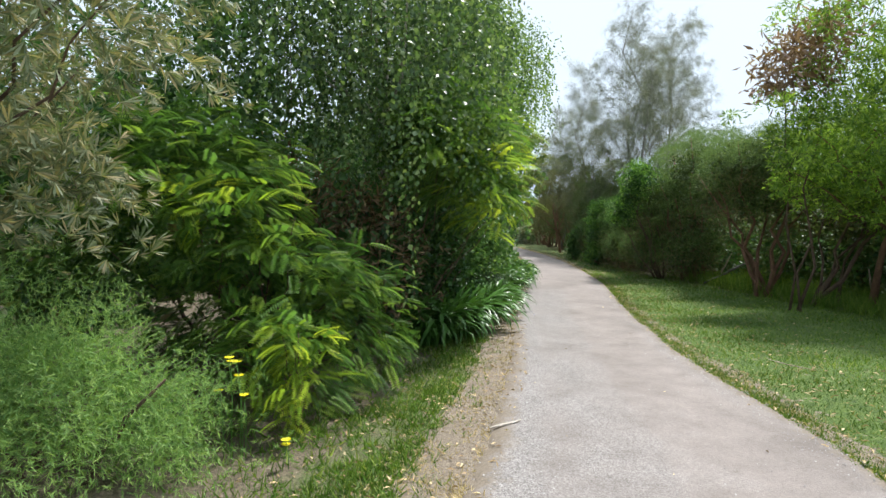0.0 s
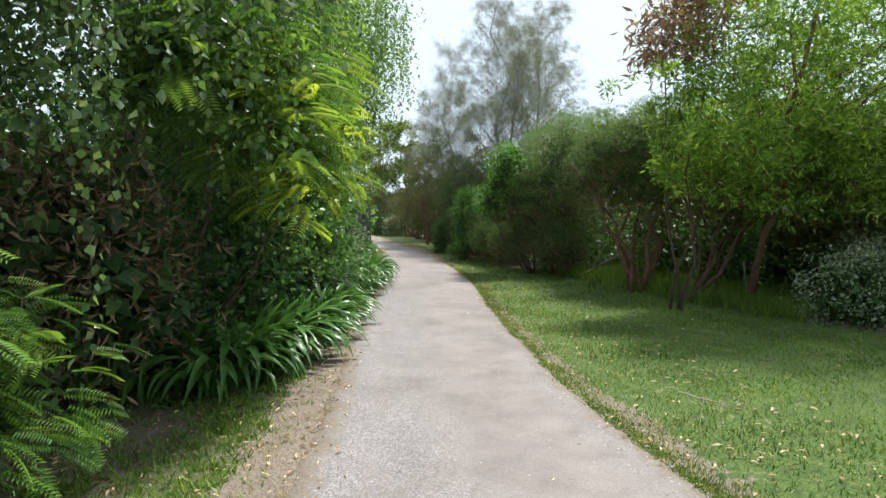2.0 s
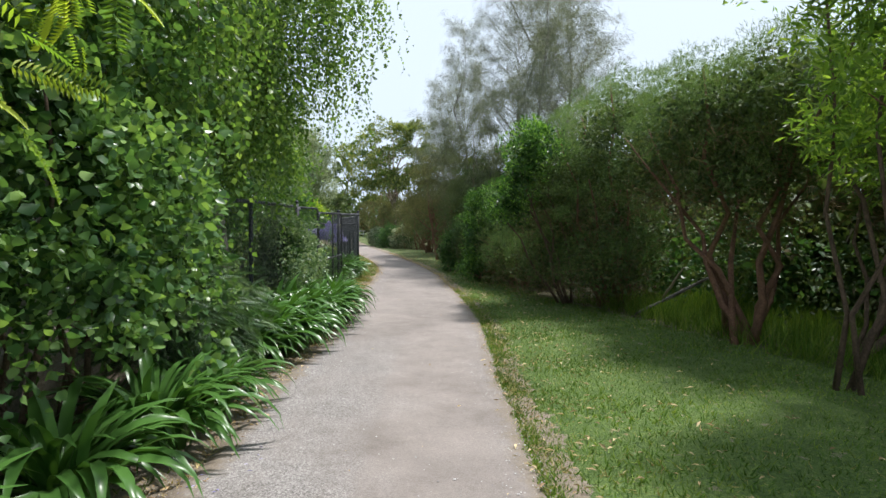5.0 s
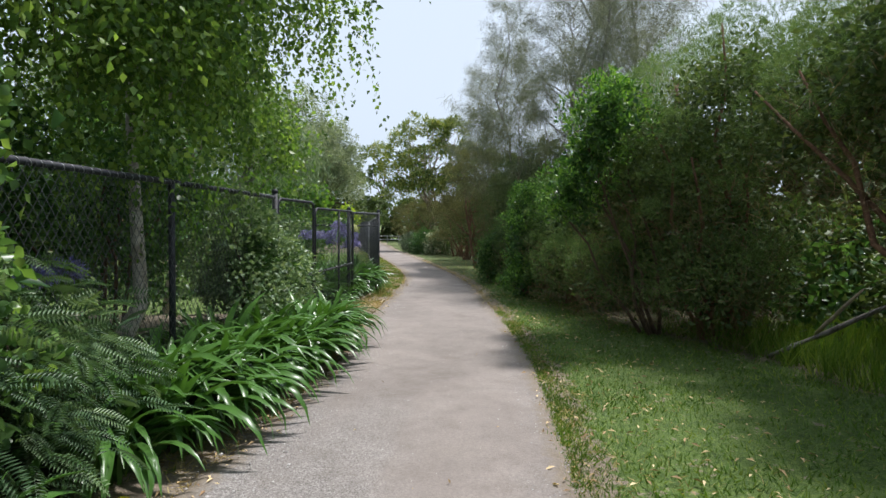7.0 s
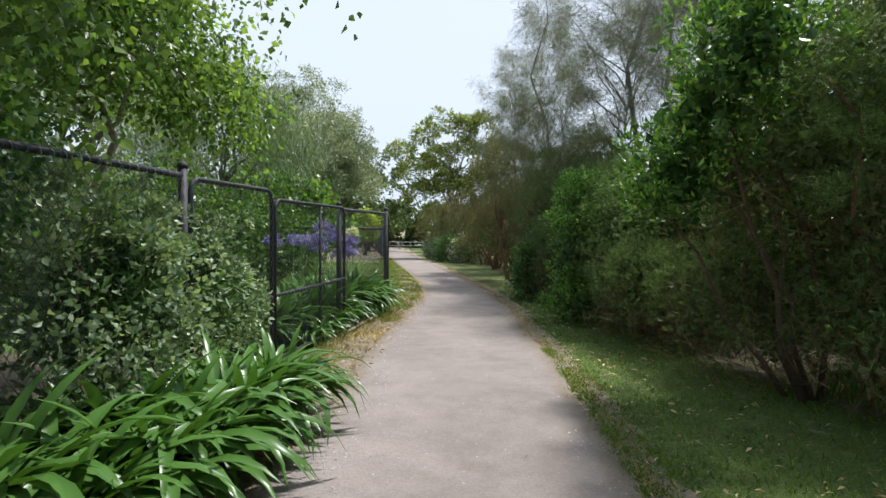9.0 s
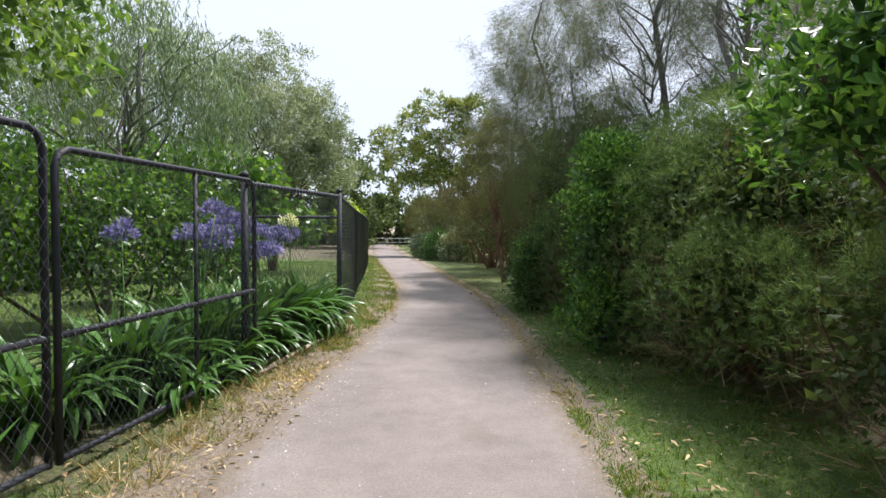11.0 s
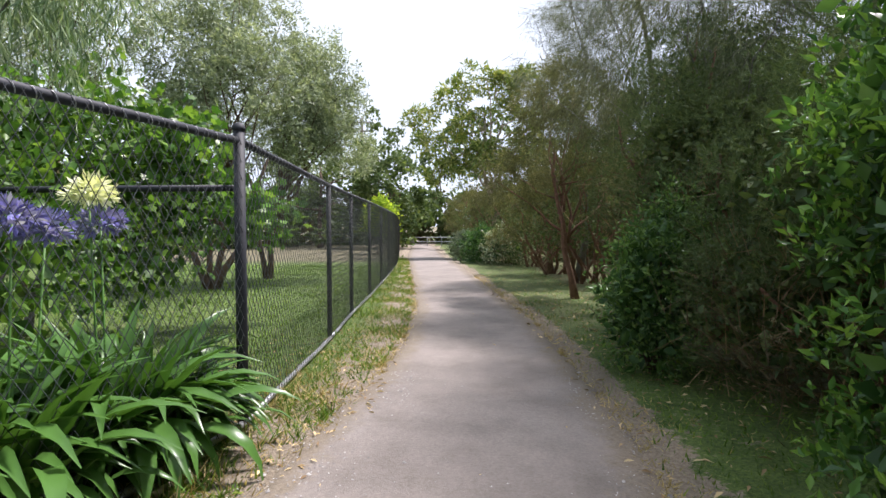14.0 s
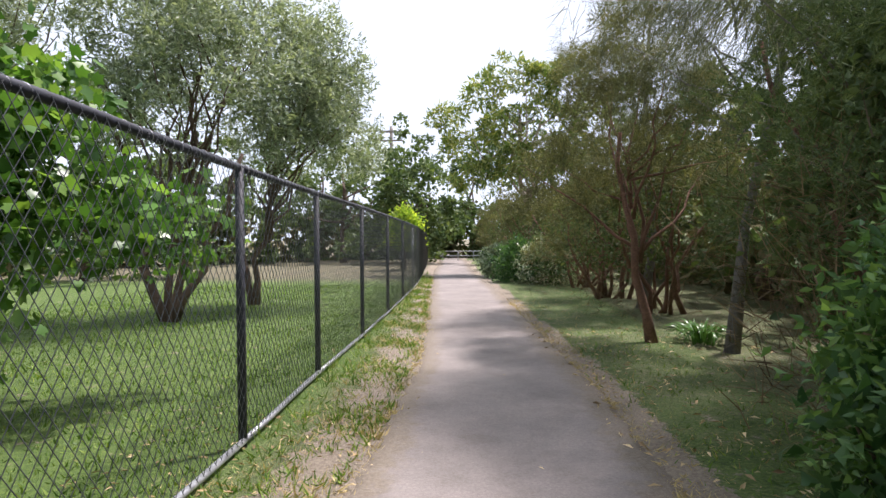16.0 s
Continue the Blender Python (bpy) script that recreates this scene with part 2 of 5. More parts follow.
# leaf shapes: (along, across, up), unit length; triangles
def diamond(w, fold=0.12, at=0.45):
    return np.array([(0, 0, 0), (at, w / 2, fold), (1, 0, -0.08), (at, -w / 2, fold)]), np.array([(0, 1, 2), (0, 2, 3)])


def broad(w, fold=0.1):
    """A rounder leaf with a drawn-out tip and a folded midrib."""
    v = [(0, 0, 0), (0.25, w * 0.44, fold), (0.55, w * 0.4, fold), (1, 0, -0.12), (0.55, -w * 0.4, fold), (0.25, -w * 0.44, fold)]
    f = [(0, 1, 2), (0, 2, 3), (0, 3, 4), (0, 4, 5)]
    return np.array(v), np.array(f)


def lobed():
    v, f = [(0.3, 0, 0)], []
    edge = [(0, 0), (0.1, 0.42), (0.3, 0.28), (0.62, 0.5), (0.66, 0.2), (1.0, 0), (0.66, -0.2), (0.62, -0.5), (0.3, -0.28), (0.1, -0.42)]
    for x, y in edge:
        v.append((x, y, 0.12 * abs(y) - 0.08 * x))
    for i in range(len(edge)):
        f.append((0, 1 + i, 1 + (i + 1) % len(edge)))
    return np.array(v), np.array(f)


def sprig(n, spread, width, seed):
    """A twig tip with n needles."""
    r = random.Random(seed)
    v, f = [], []
    for i in range(n):
        s = i / n * 0.6
        a = i * 2.4
        up = spread * r.uniform(0.7, 1.2)
        tip = (s + r.uniform(0.3, 0.45), math.cos(a) * up, math.sin(a) * up)
        b = len(v)
        v += [(s, -width / 2 * math.sin(a), width / 2 * math.cos(a)), (s + 0.02, width / 2 * math.sin(a), -width / 2 * math.cos(a)), tip]
        f.append((b, b + 1, b + 2))
    return np.array(v), np.array(f)


def whorl(n, w):
    """Narrow leaves round a twig tip."""
    v, f = [], []
    for i in range(n):
        a = i * 2.4
        lean = 0.45 + 0.4 * ((i * 7) % 5) / 5
        d = np.array((math.cos(lean), math.sin(lean) * math.cos(a), math.sin(lean) * math.sin(a)))
        s = np.cross(d, (1, 0, 0))
        s /= np.linalg.norm(s)
        b = len(v)
        v += [np.zeros(3), d * 0.6 + s * w / 2, d, d * 0.6 - s * w / 2]
        f += [(b, b + 1, b + 2), (b, b + 2, b + 3)]
    return np.array(v), np.array(f)


def pinnate(pairs, leaflet, w):
    """A compound leaf: an arching stalk with pairs of oval leaflets joined to it."""
    v = [(0, -0.008, 0), (0, 0.008, 0)]
    f = []
    last, side = 0, 1
    for i in range(pairs):
        s = 0.2 + 0.78 * i / (pairs - 1)
        z = -0.3 * s * s
        L = leaflet * (1 - 0.45 * abs(s - 0.5) * 1.2)
        p = len(v)
        v.append((s, 0, z))
        f.append((last, side, p))
        for sd in (1, -1):
            b = len(v)
            v += [(s + 0.2 * L - w / 2, sd * L * 0.5, z + 0.02), (s + 0.35 * L, sd * L, z - 0.03), (s + 0.2 * L + w / 2, sd * L * 0.5, z + 0.02)]
            f += [(p, b, b + 1), (p, b + 1, b + 2)]
        v.append((s + 0.01, 0.008, z))
        last, side = p, len(v) - 1
    return np.array(v), np.array(f)


def strand(w, bend=0.1):
    """A long thin drooping needle."""
    return np.array([(0, -w / 2, 0), (0, w / 2, 0), (1, 0, bend)]), np.array([(0, 1, 2)])


def unit(a):
    return a / np.maximum(np.linalg.norm(a, axis=1, keepdims=True), 1e-6)


def leaves(shape, P, D, size, rs, flat=0.0):
    """Vertices and faces of one leaf shape set at P, pointing along D."""
    tv, tf = shape
    n = len(P)
    D = unit(D)
    up = rs.normal(size=(n, 3))
    up[:, 2] += flat * 3
    S = unit(np.cross(up, D))
    N = np.cross(D, S)
    sz = np.asarray(size).reshape(-1, 1, 1) if np.ndim(size) else size
    V = P[:, None, :] + sz * (tv[None, :, 0:1] * D[:, None, :] + tv[None, :, 1:2] * S[:, None, :] + tv[None, :, 2:3] * N[:, None, :])
    Fc = tf[None] + (np.arange(n) * len(tv))[:, None, None]
    return V.reshape(-1, 3), Fc.reshape(-1, tf.shape[1])


def on_blobs(blobs, n, rs, inner=0.7, rough=0.18, low=-0.8, zmin=None):
    """Points in the outer shell of a heap of ellipsoids, with the way outwards; the outline is uneven."""
    B = np.array(blobs, dtype=float)
    w = (B[:, 3] * B[:, 4] + B[:, 3] * B[:, 5] + B[:, 4] * B[:, 5])
    k = rs.choice(len(B), n, p=w / w.sum())
    u = unit(rs.normal(size=(n, 3)))
    u[:, 2] = np.where(u[:, 2] < low, -u[:, 2], u[:, 2])
    ph = k * 1.7
    lump = np.sin(u[:, 0] * 5 + ph) * np.sin(u[:, 1] * 6 + ph * 2) + 0.6 * np.sin(u[:, 2] * 9 + u[:, 0] * 7 + ph)
    r = (inner + (1 - inner) * np.sqrt(rs.random(n))) * (1 + rough * lump)
    P = B[k, :3] + u * B[k, 3:6] * r[:, None]
    out = unit(u / B[k, 3:6])
    if zmin is not None:
        keep = P[:, 2] > zmin + gz(P[:, 1])
        P, out = P[keep], out[keep]
    return P, out


def clumps(P, out, per, sigma, rs):
    """Several points round each point."""
    Q = np.repeat(P, per, axis=0) + rs.normal(size=(len(P) * per, 3)) * sigma
    return Q, np.repeat(out, per, axis=0)


def puffs(P, out, k, radius, rs, up=0.35):
    """Points over the rounded top sides of a heap of small cushions set at P; with the way outwards."""
    n = len(P) * k
    u = unit(rs.normal(size=(n, 3)) + np.repeat(out, k, axis=0) * 0.9 + np.array((0, 0, up)))
    r = np.repeat(rs.uniform(0.55, 1.35, len(P)), k) * radius * (0.45 + 0.55 * np.sqrt(rs.random(n)))
    return np.repeat(P, k, axis=0) + u * r[:, None] * np.array((1, 1, 0.8)), u


def crown(name, parent, material, shape, blobs, n, per, sigma, size, rs, outward=0.6, droop=0.0, rnd=0.7, inner=0.7, rough=0.18, low=-0.8, zmin=None, label="", flat=0.0, puff=0.0, k=40):
    """Leaves in the shell of some ellipsoids: in loose clumps, or in rounded cushions of radius puff."""
    if puff:
        P, out = on_blobs(blobs, max(6, n * per // k), rs, inner, rough, low, zmin)
        P, out = puffs(P, out, k, puff, rs)
    else:
        P, out = on_blobs(blobs, n, rs, inner, rough, low, zmin)
        P, out = clumps(P, out, per, sigma, rs)
    if zmin is not None:
        P[:, 2] = np.maximum(P[:, 2], gz(P[:, 1]) + 0.03)
    D = out * outward + rs.normal(size=P.shape) * rnd
    D[:, 2] -= droop
    V, Fc = leaves(shape, P, D, size * rs.uniform(0.65, 1.3, len(P)), rs, flat)
    return from_arrays(name, V, Fc, material, parent, label)


def hanging(name, parent, material, shape, starts, length, step, size, rs, sway=0.05, label="", side=0.9):
    """Weeping twigs with leaves along them."""
    PP, DD, tw = [], [], []
    for p in starts:
        L = length * rs.uniform(0.4, 1.15)
        k = max(2, int(L / step))
        drift = rs.normal(size=2) * 0.14
        s = np.arange(k) * step
        line = np.stack([p[0] + drift[0] * s + rs.normal(size=k) * sway, p[1] + drift[1] * s + rs.normal(size=k) * sway, p[2] - s], axis=1)
        PP.append(line)
        d = rs.normal(size=(k, 3)) * side
        d[:, 2] = -np.abs(d[:, 2]) - 0.7
        DD.append(d)
    P, D = np.concatenate(PP), np.concatenate(DD)
    V, Fc = leaves(shape, P, D, size * rs.uniform(0.6, 1.25, len(P)), rs)
    return from_arrays(name, V, Fc, material, parent, label)


def woody(parent, material, base, stems, rng, sides=8):
    """Trunks and limbs: each stem is (from, to, thickness at both ends)."""
    for i, (a, b, r0, r1) in enumerate(stems):
        n = 6
        pts = bent(a, b, n, 0.035 * (Vector(b) - Vector(a)).length, rng)
        rad = [r0 + (r1 - r0) * (k / n) ** 0.8 for k in range(n + 1)]
        if i == 0:
            rad[0] *= 1.35
        part("trunk" if i == 0 else "limb", tube(bmesh.new(), pts, rad, sides, 0.06, rng), material, parent)


def forked(base, top, crown_pts, r, rng, first=0.45):
    """A trunk with limbs to some points of the crown."""
    b, t = Vector(base), Vector(top)
    stems = [(b - Vector((0, 0, 0.08)), t, r, r * 0.35)]
    for p in crown_pts:
        s = rng.uniform(first, 0.92)
        stems.append((b.lerp(t, s), Vector(p), r * (0.55 - 0.3 * s), r * 0.08))
    return stems


def blob_targets(blobs, n, rs, f=0.75):
    P, _ = on_blobs(blobs, n, rs, f, 0.1, -0.2)
    return [tuple(p) for p in P]

# ---- ground and path ----
def ground_sheet():
    m, nt, b = mat("lawn_soil")
    at = nt.nodes.new("ShaderNodeAttribute")
    at.attribute_name = "dry"
    fine = noise_tex(nt, 45, 5)
    mid = noise_tex(nt, 5.5, 8, rough=0.8)
    tiny = noise_tex(nt, 170, 2)
    green = mix(nt, ramp(nt, fine, [(0.3, (0.036, 0.073, 0.012)), (0.52, (0.09, 0.158, 0.026)), (0.75, (0.185, 0.24, 0.053))]),
                ramp(nt, mid, [(0.32, (0.55, 0.62, 0.55)), (0.68, (1.35, 1.25, 1.2))]), 1.0, 'MULTIPLY')
    soil = ramp(nt, fine, [(0.25, (0.05, 0.04, 0.027)), (0.5, (0.15, 0.122, 0.08)), (0.8, (0.28, 0.23, 0.15))])
    add = nt.nodes.new("ShaderNodeMath")
    add.operation = 'ADD'
    nt.links.new(at.outputs["Fac"], add.inputs[0])
    sub = nt.nodes.new("ShaderNodeMath")
    sub.operation = 'MULTIPLY_ADD'
    sub.inputs[1].default_value, sub.inputs[2].default_value = 1.3, -0.65
    nt.links.new(mid, sub.inputs[0])
    nt.links.new(sub.outputs[0], add.inputs[1])
    hard = ramp(nt, add.outputs[0], [(0.2, (0, 0, 0)), (0.8, (1, 1, 1))])
    near = nt.nodes.new("ShaderNodeAttribute")
    near.attribute_name = "sandy"
    grit = ramp(nt, fine, [(0.25, (0.15, 0.12, 0.085)), (0.5, (0.25, 0.205, 0.15)), (0.8, (0.38, 0.32, 0.235))])
    put = nt.nodes.new("ShaderNodeMath")
    put.operation = 'MULTIPLY_ADD'
    put.inputs[1].default_value = 1.6
    nt.links.new(mid, put.inputs[0])
    nt.links.new(near.outputs["Fac"], put.inputs[2])
    edge = ramp(nt, put.outputs[0], [(0.95, (0, 0, 0)), (1.45, (1, 1, 1))])
    nt.links.new(mix(nt, mix(nt, green, soil, hard), grit, edge), b.inputs["Base Color"])
    b.inputs["Roughness"].default_value = 0.95
    bump(nt, b, tiny, 0.8, 0.03)
    xs = np.concatenate([[-400, -120, -40, -20, -12], np.arange(-8, 14.01, 0.2), [18, 26, 45, 120, 400]])
    ys = np.concatenate([[-300, -80, -25, -10], np.arange(-4, 46.01, 0.25), [48, 52, 58, 66, 80, 110, 180, 400, 800]])
    X, Y = np.meshgrid(xs, ys)
    l, r = left_edge(Y), right_edge(Y)
    inside = np.clip(np.minimum(X - l, r - X) / 0.25, -1, 1)
    Z = gz(Y) - 0.045 * np.clip(inside, 0, 1) + 0.012 * wobble(X, Y, 1.5) * (inside < 0)
    V = np.stack([X, Y, Z], axis=-1).reshape(-1, 3)
    ny, nx = X.shape
    i = np.arange(ny * nx).reshape(ny, nx)
    Fc = np.stack([i[:-1, :-1], i[:-1, 1:], i[1:, 1:], i[1:, :-1]], axis=-1).reshape(-1, 4)
    ob = from_arrays("ground", V, Fc, m, shade=True)
    dl, dr = (l - X), (X - r)
    dry = np.where((dl > -0.4) & (dl < 1.6) & (Y < 19), 0.5, 0.0)
    dry = np.maximum(dry, np.where(dl > -0.4, np.clip(1.05 - dl / np.where(Y > 24, 0.9, 0.6), 0.0, 1), 0))      # trodden verge by the path
    dry = np.maximum(dry, np.where(dr > -0.4, np.clip(0.95 - dr / 0.25, 0, 1), 0))
    far = np.interp(Y, [22, 27, 33], [0, 0.4, 0.35])
    dry = np.maximum(dry, np.where((dr > 0) & (dr < 4), far * np.clip(1.2 - dr / 4, 0, 1), 0))
    dry = np.maximum(dry, np.where(X > np.interp(Y, [0, 10, 14, 18, 22, 40], [8.6, 8.0, 7.0, 6.3, 6.3, 6.4]), np.interp(Y, [18, 26], [0.7, 0.5]), 0))   # bare soil under the bushes
    dry = np.maximum(dry, np.where((X < left_edge(Y) - 1.0) & (Y < 19), 0.9, 0))
    dry = np.maximum(dry, np.where((X < 1.5) & (Y > 38), np.clip((Y - 38) / 4, 0, 0.7), 0))
    att = ob.data.attributes.new("dry", 'FLOAT', 'POINT')
    att.data.foreach_set("value", dry.ravel().astype(np.float32))
    sandy = np.maximum(np.clip(1 - dl / 0.5, 0, 1) * (dl > -0.5), np.clip(1 - dr / 0.22, 0, 1) * (dr > -0.5))
    att2 = ob.data.attributes.new("sandy", 'FLOAT', 'POINT')
    att2.data.foreach_set("value", sandy.ravel().astype(np.float32))
    return tagged(ob, "mown green lawn fading to dry trodden soil beside the path", "ground", kind="structure")


def path_strip():
    m, nt, b = mat("fine_gravel")
    big = noise_tex(nt, 0.9, 7, rough=0.65)
    fine = noise_tex(nt, 60, 6, rough=0.75)
    vor = nt.nodes.new("ShaderNodeTexVoronoi")
    tc = nt.nodes.new("ShaderNodeTexCoord")
    vor.inputs["Scale"].default_value = 130
    nt.links.new(tc.outputs["Object"], vor.inputs["Vector"])
    at = nt.nodes.new("ShaderNodeAttribute")
    at.attribute_name = "worn"
    sand = ramp(nt, big, [(0.26, (0.135, 0.116, 0.10)), (0.42, (0.19, 0.166, 0.148)), (0.55, (0.218, 0.19, 0.17)), (0.75, (0.275, 0.241, 0.217))])
    grey = ramp(nt, vor.outputs["Color"], [(0.15, (0.11, 0.10, 0.092)), (0.5, (0.205, 0.19, 0.176)), (0.9, (0.33, 0.312, 0.295))])
    grit = ramp(nt, fine, [(0.25, (0.70, 0.70, 0.70)), (0.75, (1.24, 1.24, 1.24))])
    add = nt.nodes.new("ShaderNodeMath")
    add.operation = 'MULTIPLY_ADD'
    add.inputs[1].default_value = 0.9
    nt.links.new(big, add.inputs[0])
    nt.links.new(at.outputs["Fac"], add.inputs[2])
    k = ramp(nt, add.outputs[0], [(0.55, (0, 0, 0)), (0.95, (1, 1, 1))])
    rim = nt.nodes.new("ShaderNodeAttribute")
    rim.attribute_name = "rim"
    blot = noise_tex(nt, 7.5, 8, rough=0.78)
    put = nt.nodes.new("ShaderNodeMath")
    put.operation = 'MULTIPLY_ADD'
    put.inputs[1].default_value = 1.5
    nt.links.new(blot, put.inputs[0])
    nt.links.new(rim.outputs["Fac"], put.inputs[2])
    loose = ramp(nt, put.outputs[0], [(0.62, (0, 0, 0)), (0.82, (1, 1, 1))])
    put.inputs[1].default_value = 0.75
    soil = ramp(nt, fine, [(0.25, (0.085, 0.068, 0.048)), (0.5, (0.165, 0.135, 0.10)), (0.8, (0.29, 0.245, 0.18))])
    spots = ramp(nt, noise_tex(nt, 2.6, 6, rough=0.7), [(0.3, (0.80, 0.79, 0.77)), (0.5, (1.0, 1.0, 1.0)), (0.72, (1.10, 1.10, 1.09))])
    base = mix(nt, mix(nt, mix(nt, sand, grey, k), spots, 1.0, 'MULTIPLY'), grit, 1.0, 'MULTIPLY')
    nt.links.new(mix(nt, base, soil, loose), b.inputs["Base Color"])
    b.inputs["Roughness"].default_value = 0.92
    bump(nt, b, fine, 0.7, 0.008)
    ys = np.concatenate([np.arange(-60, -4, 2), np.arange(-4, 46, 0.06), np.arange(46, 71, 1.0)])
    us = np.linspace(0, 1, 33)
    U, Y = np.meshgrid(us, ys)
    ragged = 0.035 * wobble(Y * 1.1, Y * 0.6 + 3, 1.0) + 0.02 * np.sin(Y * 13.1 + 2 * np.sin(Y * 4)) + 0.012 * np.sin(Y * 29 + 3 * np.sin(Y * 7))
    l = left_edge(Y) + ragged - 0.06
    r = right_edge(Y) + 0.04 * wobble(Y * 0.8 + 9, Y * 0.6, 1.0) + 0.015 * np.sin(Y * 11.3 + 2 * np.sin(Y * 3.1)) + 0.012 * np.sin(Y * 31 + 3 * np.sin(Y * 6)) + 0.05
    X = l + (r - l) * U
    e = np.minimum(U, 1 - U)
    Z = gz(Y) + 0.012 - 0.07 * np.clip(1 - e / 0.06, 0, 1) ** 2 + 0.006 * wobble(X, Y, 1.1)
    V = np.stack([X, Y, Z], axis=-1).reshape(-1, 3)
    ny, nx = X.shape
    i = np.arange(ny * nx).reshape(ny, nx)
    Fc = np.stack([i[:-1, :-1], i[:-1, 1:], i[1:, 1:], i[1:, :-1]], axis=-1).reshape(-1, 4)
    ob = from_arrays("path", V, Fc, m, shade=True)
    worn = np.clip(1 - e / 0.22, 0, 1) * np.interp(Y, [2, 12, 16, 30], [0.75, 0.7, 0.35, 0.25]) * np.where(U < 0.5, 1.0, 0.6)
    worn = worn + np.where(U < 0.5, 0.5, 0.28) * np.interp(Y, [1, 9, 13, 16], [0.7, 1, 0.9, 0]) * (1 - np.abs(U - 0.3) * 2)
    dist = np.where(U < 0.5, (X - l) / 0.42, (r - X) / np.interp(Y, [14, 20], [0.34, 0.45]))
    rim = 0.62 * np.clip(1 - dist, 0, 1) ** 0.8
    att3 = ob.data.attributes.new("rim", 'FLOAT', 'POINT')
    att3.data.foreach_set("value", rim.ravel().astype(np.float32))
    att = ob.data.attributes.new("worn", 'FLOAT', 'POINT')
    att.data.foreach_set("value", worn.ravel().astype(np.float32))
    return tagged(ob, "pale trodden fine gravel footpath with ragged edges", "path", kind="structure")


ground_sheet()
path_strip()

# ---- plants: kinds ----
LEAF_OVAL = diamond(0.62)
LEAF_BIRCH = diamond(0.82, 0.1, 0.38)
LEAF_NARROW = diamond(0.2, 0.04)
LEAF_WATTLE = diamond(0.26, 0.06)
LEAF_ROUND = broad(1.1, 0.12)
LEAF_LOBED = lobed()
SPRIG = sprig(6, 0.2, 0.05, 4)
SPRIG_FINE = sprig(5, 0.3, 0.055, 8)
SPRIG_THICK = sprig(7, 0.22, 0.065, 6)
WHORL = whorl(9, 0.12)
PINNATE = pinnate(12, 0.26, 0.054)


def birch(base, top, blobs, n_hang, length, label, material, seed, r=0.11, n_clump=1500, size=0.06):
    rs, rng = np.random.RandomState(seed), random.Random(seed)
    t = thing("weeping_birch", base, label, "tree", "birches")
    woody(t, B_BIRCH, base, forked(base, top, blob_targets(blobs, 14, rs), r, rng), rng)
    starts, _ = on_blobs(blobs, n_hang, rs, 0.35, 0.15, -0.5)
    hanging("crown", t, material, LEAF_BIRCH, starts, length, 0.045, size, rs, 0.035)
    crown("crown", t, material, LEAF_OVAL, blobs, n_clump, 9, 0.13, size * 1.3, rs, 0.4, 0.5, 0.6, 0.4)
    for p in starts[::45]:
        part("twig", tube(bmesh.new(), [(p[0], p[1], p[2] + 0.05), (p[0], p[1] + 0.02, p[2] - length * 0.5)], [0.005, 0.002], 4), B_BROWN, t)
    return t


def leafy_shrub(name, blobs, material, shape, n, per, sigma, size, label, seed, group="", stems=5, bark=None, fill=None, inner=0.72, zmin=0.0, rough=0.2, droop=0.15, rnd=0.75, flat=0.0, outward=0.6, core=0.72, puff=0.0, fill_shape=None, at=None):
    """A many-stemmed shrub: woody stems, an inner mass of larger leaves, its shade painted by a dark fill, and an outer
    shell of small ones.
    """
    rs, rng = np.random.RandomState(seed), random.Random(seed)
    B = np.array(blobs, dtype=float)
    c = B[:, :3].mean(axis=0)
    if at:
        c[:2] = at
    base = (c[0], c[1], float(gz(c[1])))
    t = thing(name, base, label, "shrub", group)
    tips = blob_targets(blobs, stems, rs, 0.6)
    st = []
    for p in tips:
        foot = Vector((c[0] + (p[0] - c[0]) * 0.25, c[1] + (p[1] - c[1]) * 0.25, base[2] - 0.05))
        st.append((foot, p, 0.03, 0.008))
    woody(t, bark or B_BROWN, base, st, rng, 6)
    crown("crown", t, material, shape, blobs, n, per, sigma, size, rs, outward, droop, rnd, inner, rough, -0.75, zmin, flat=flat, puff=puff)
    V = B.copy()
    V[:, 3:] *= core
    # with a darker fill material, these leaves carry the inner shade as colour
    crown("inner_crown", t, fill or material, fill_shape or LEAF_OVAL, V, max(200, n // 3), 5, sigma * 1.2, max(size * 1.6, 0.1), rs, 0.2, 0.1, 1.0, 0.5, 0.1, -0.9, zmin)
    return t


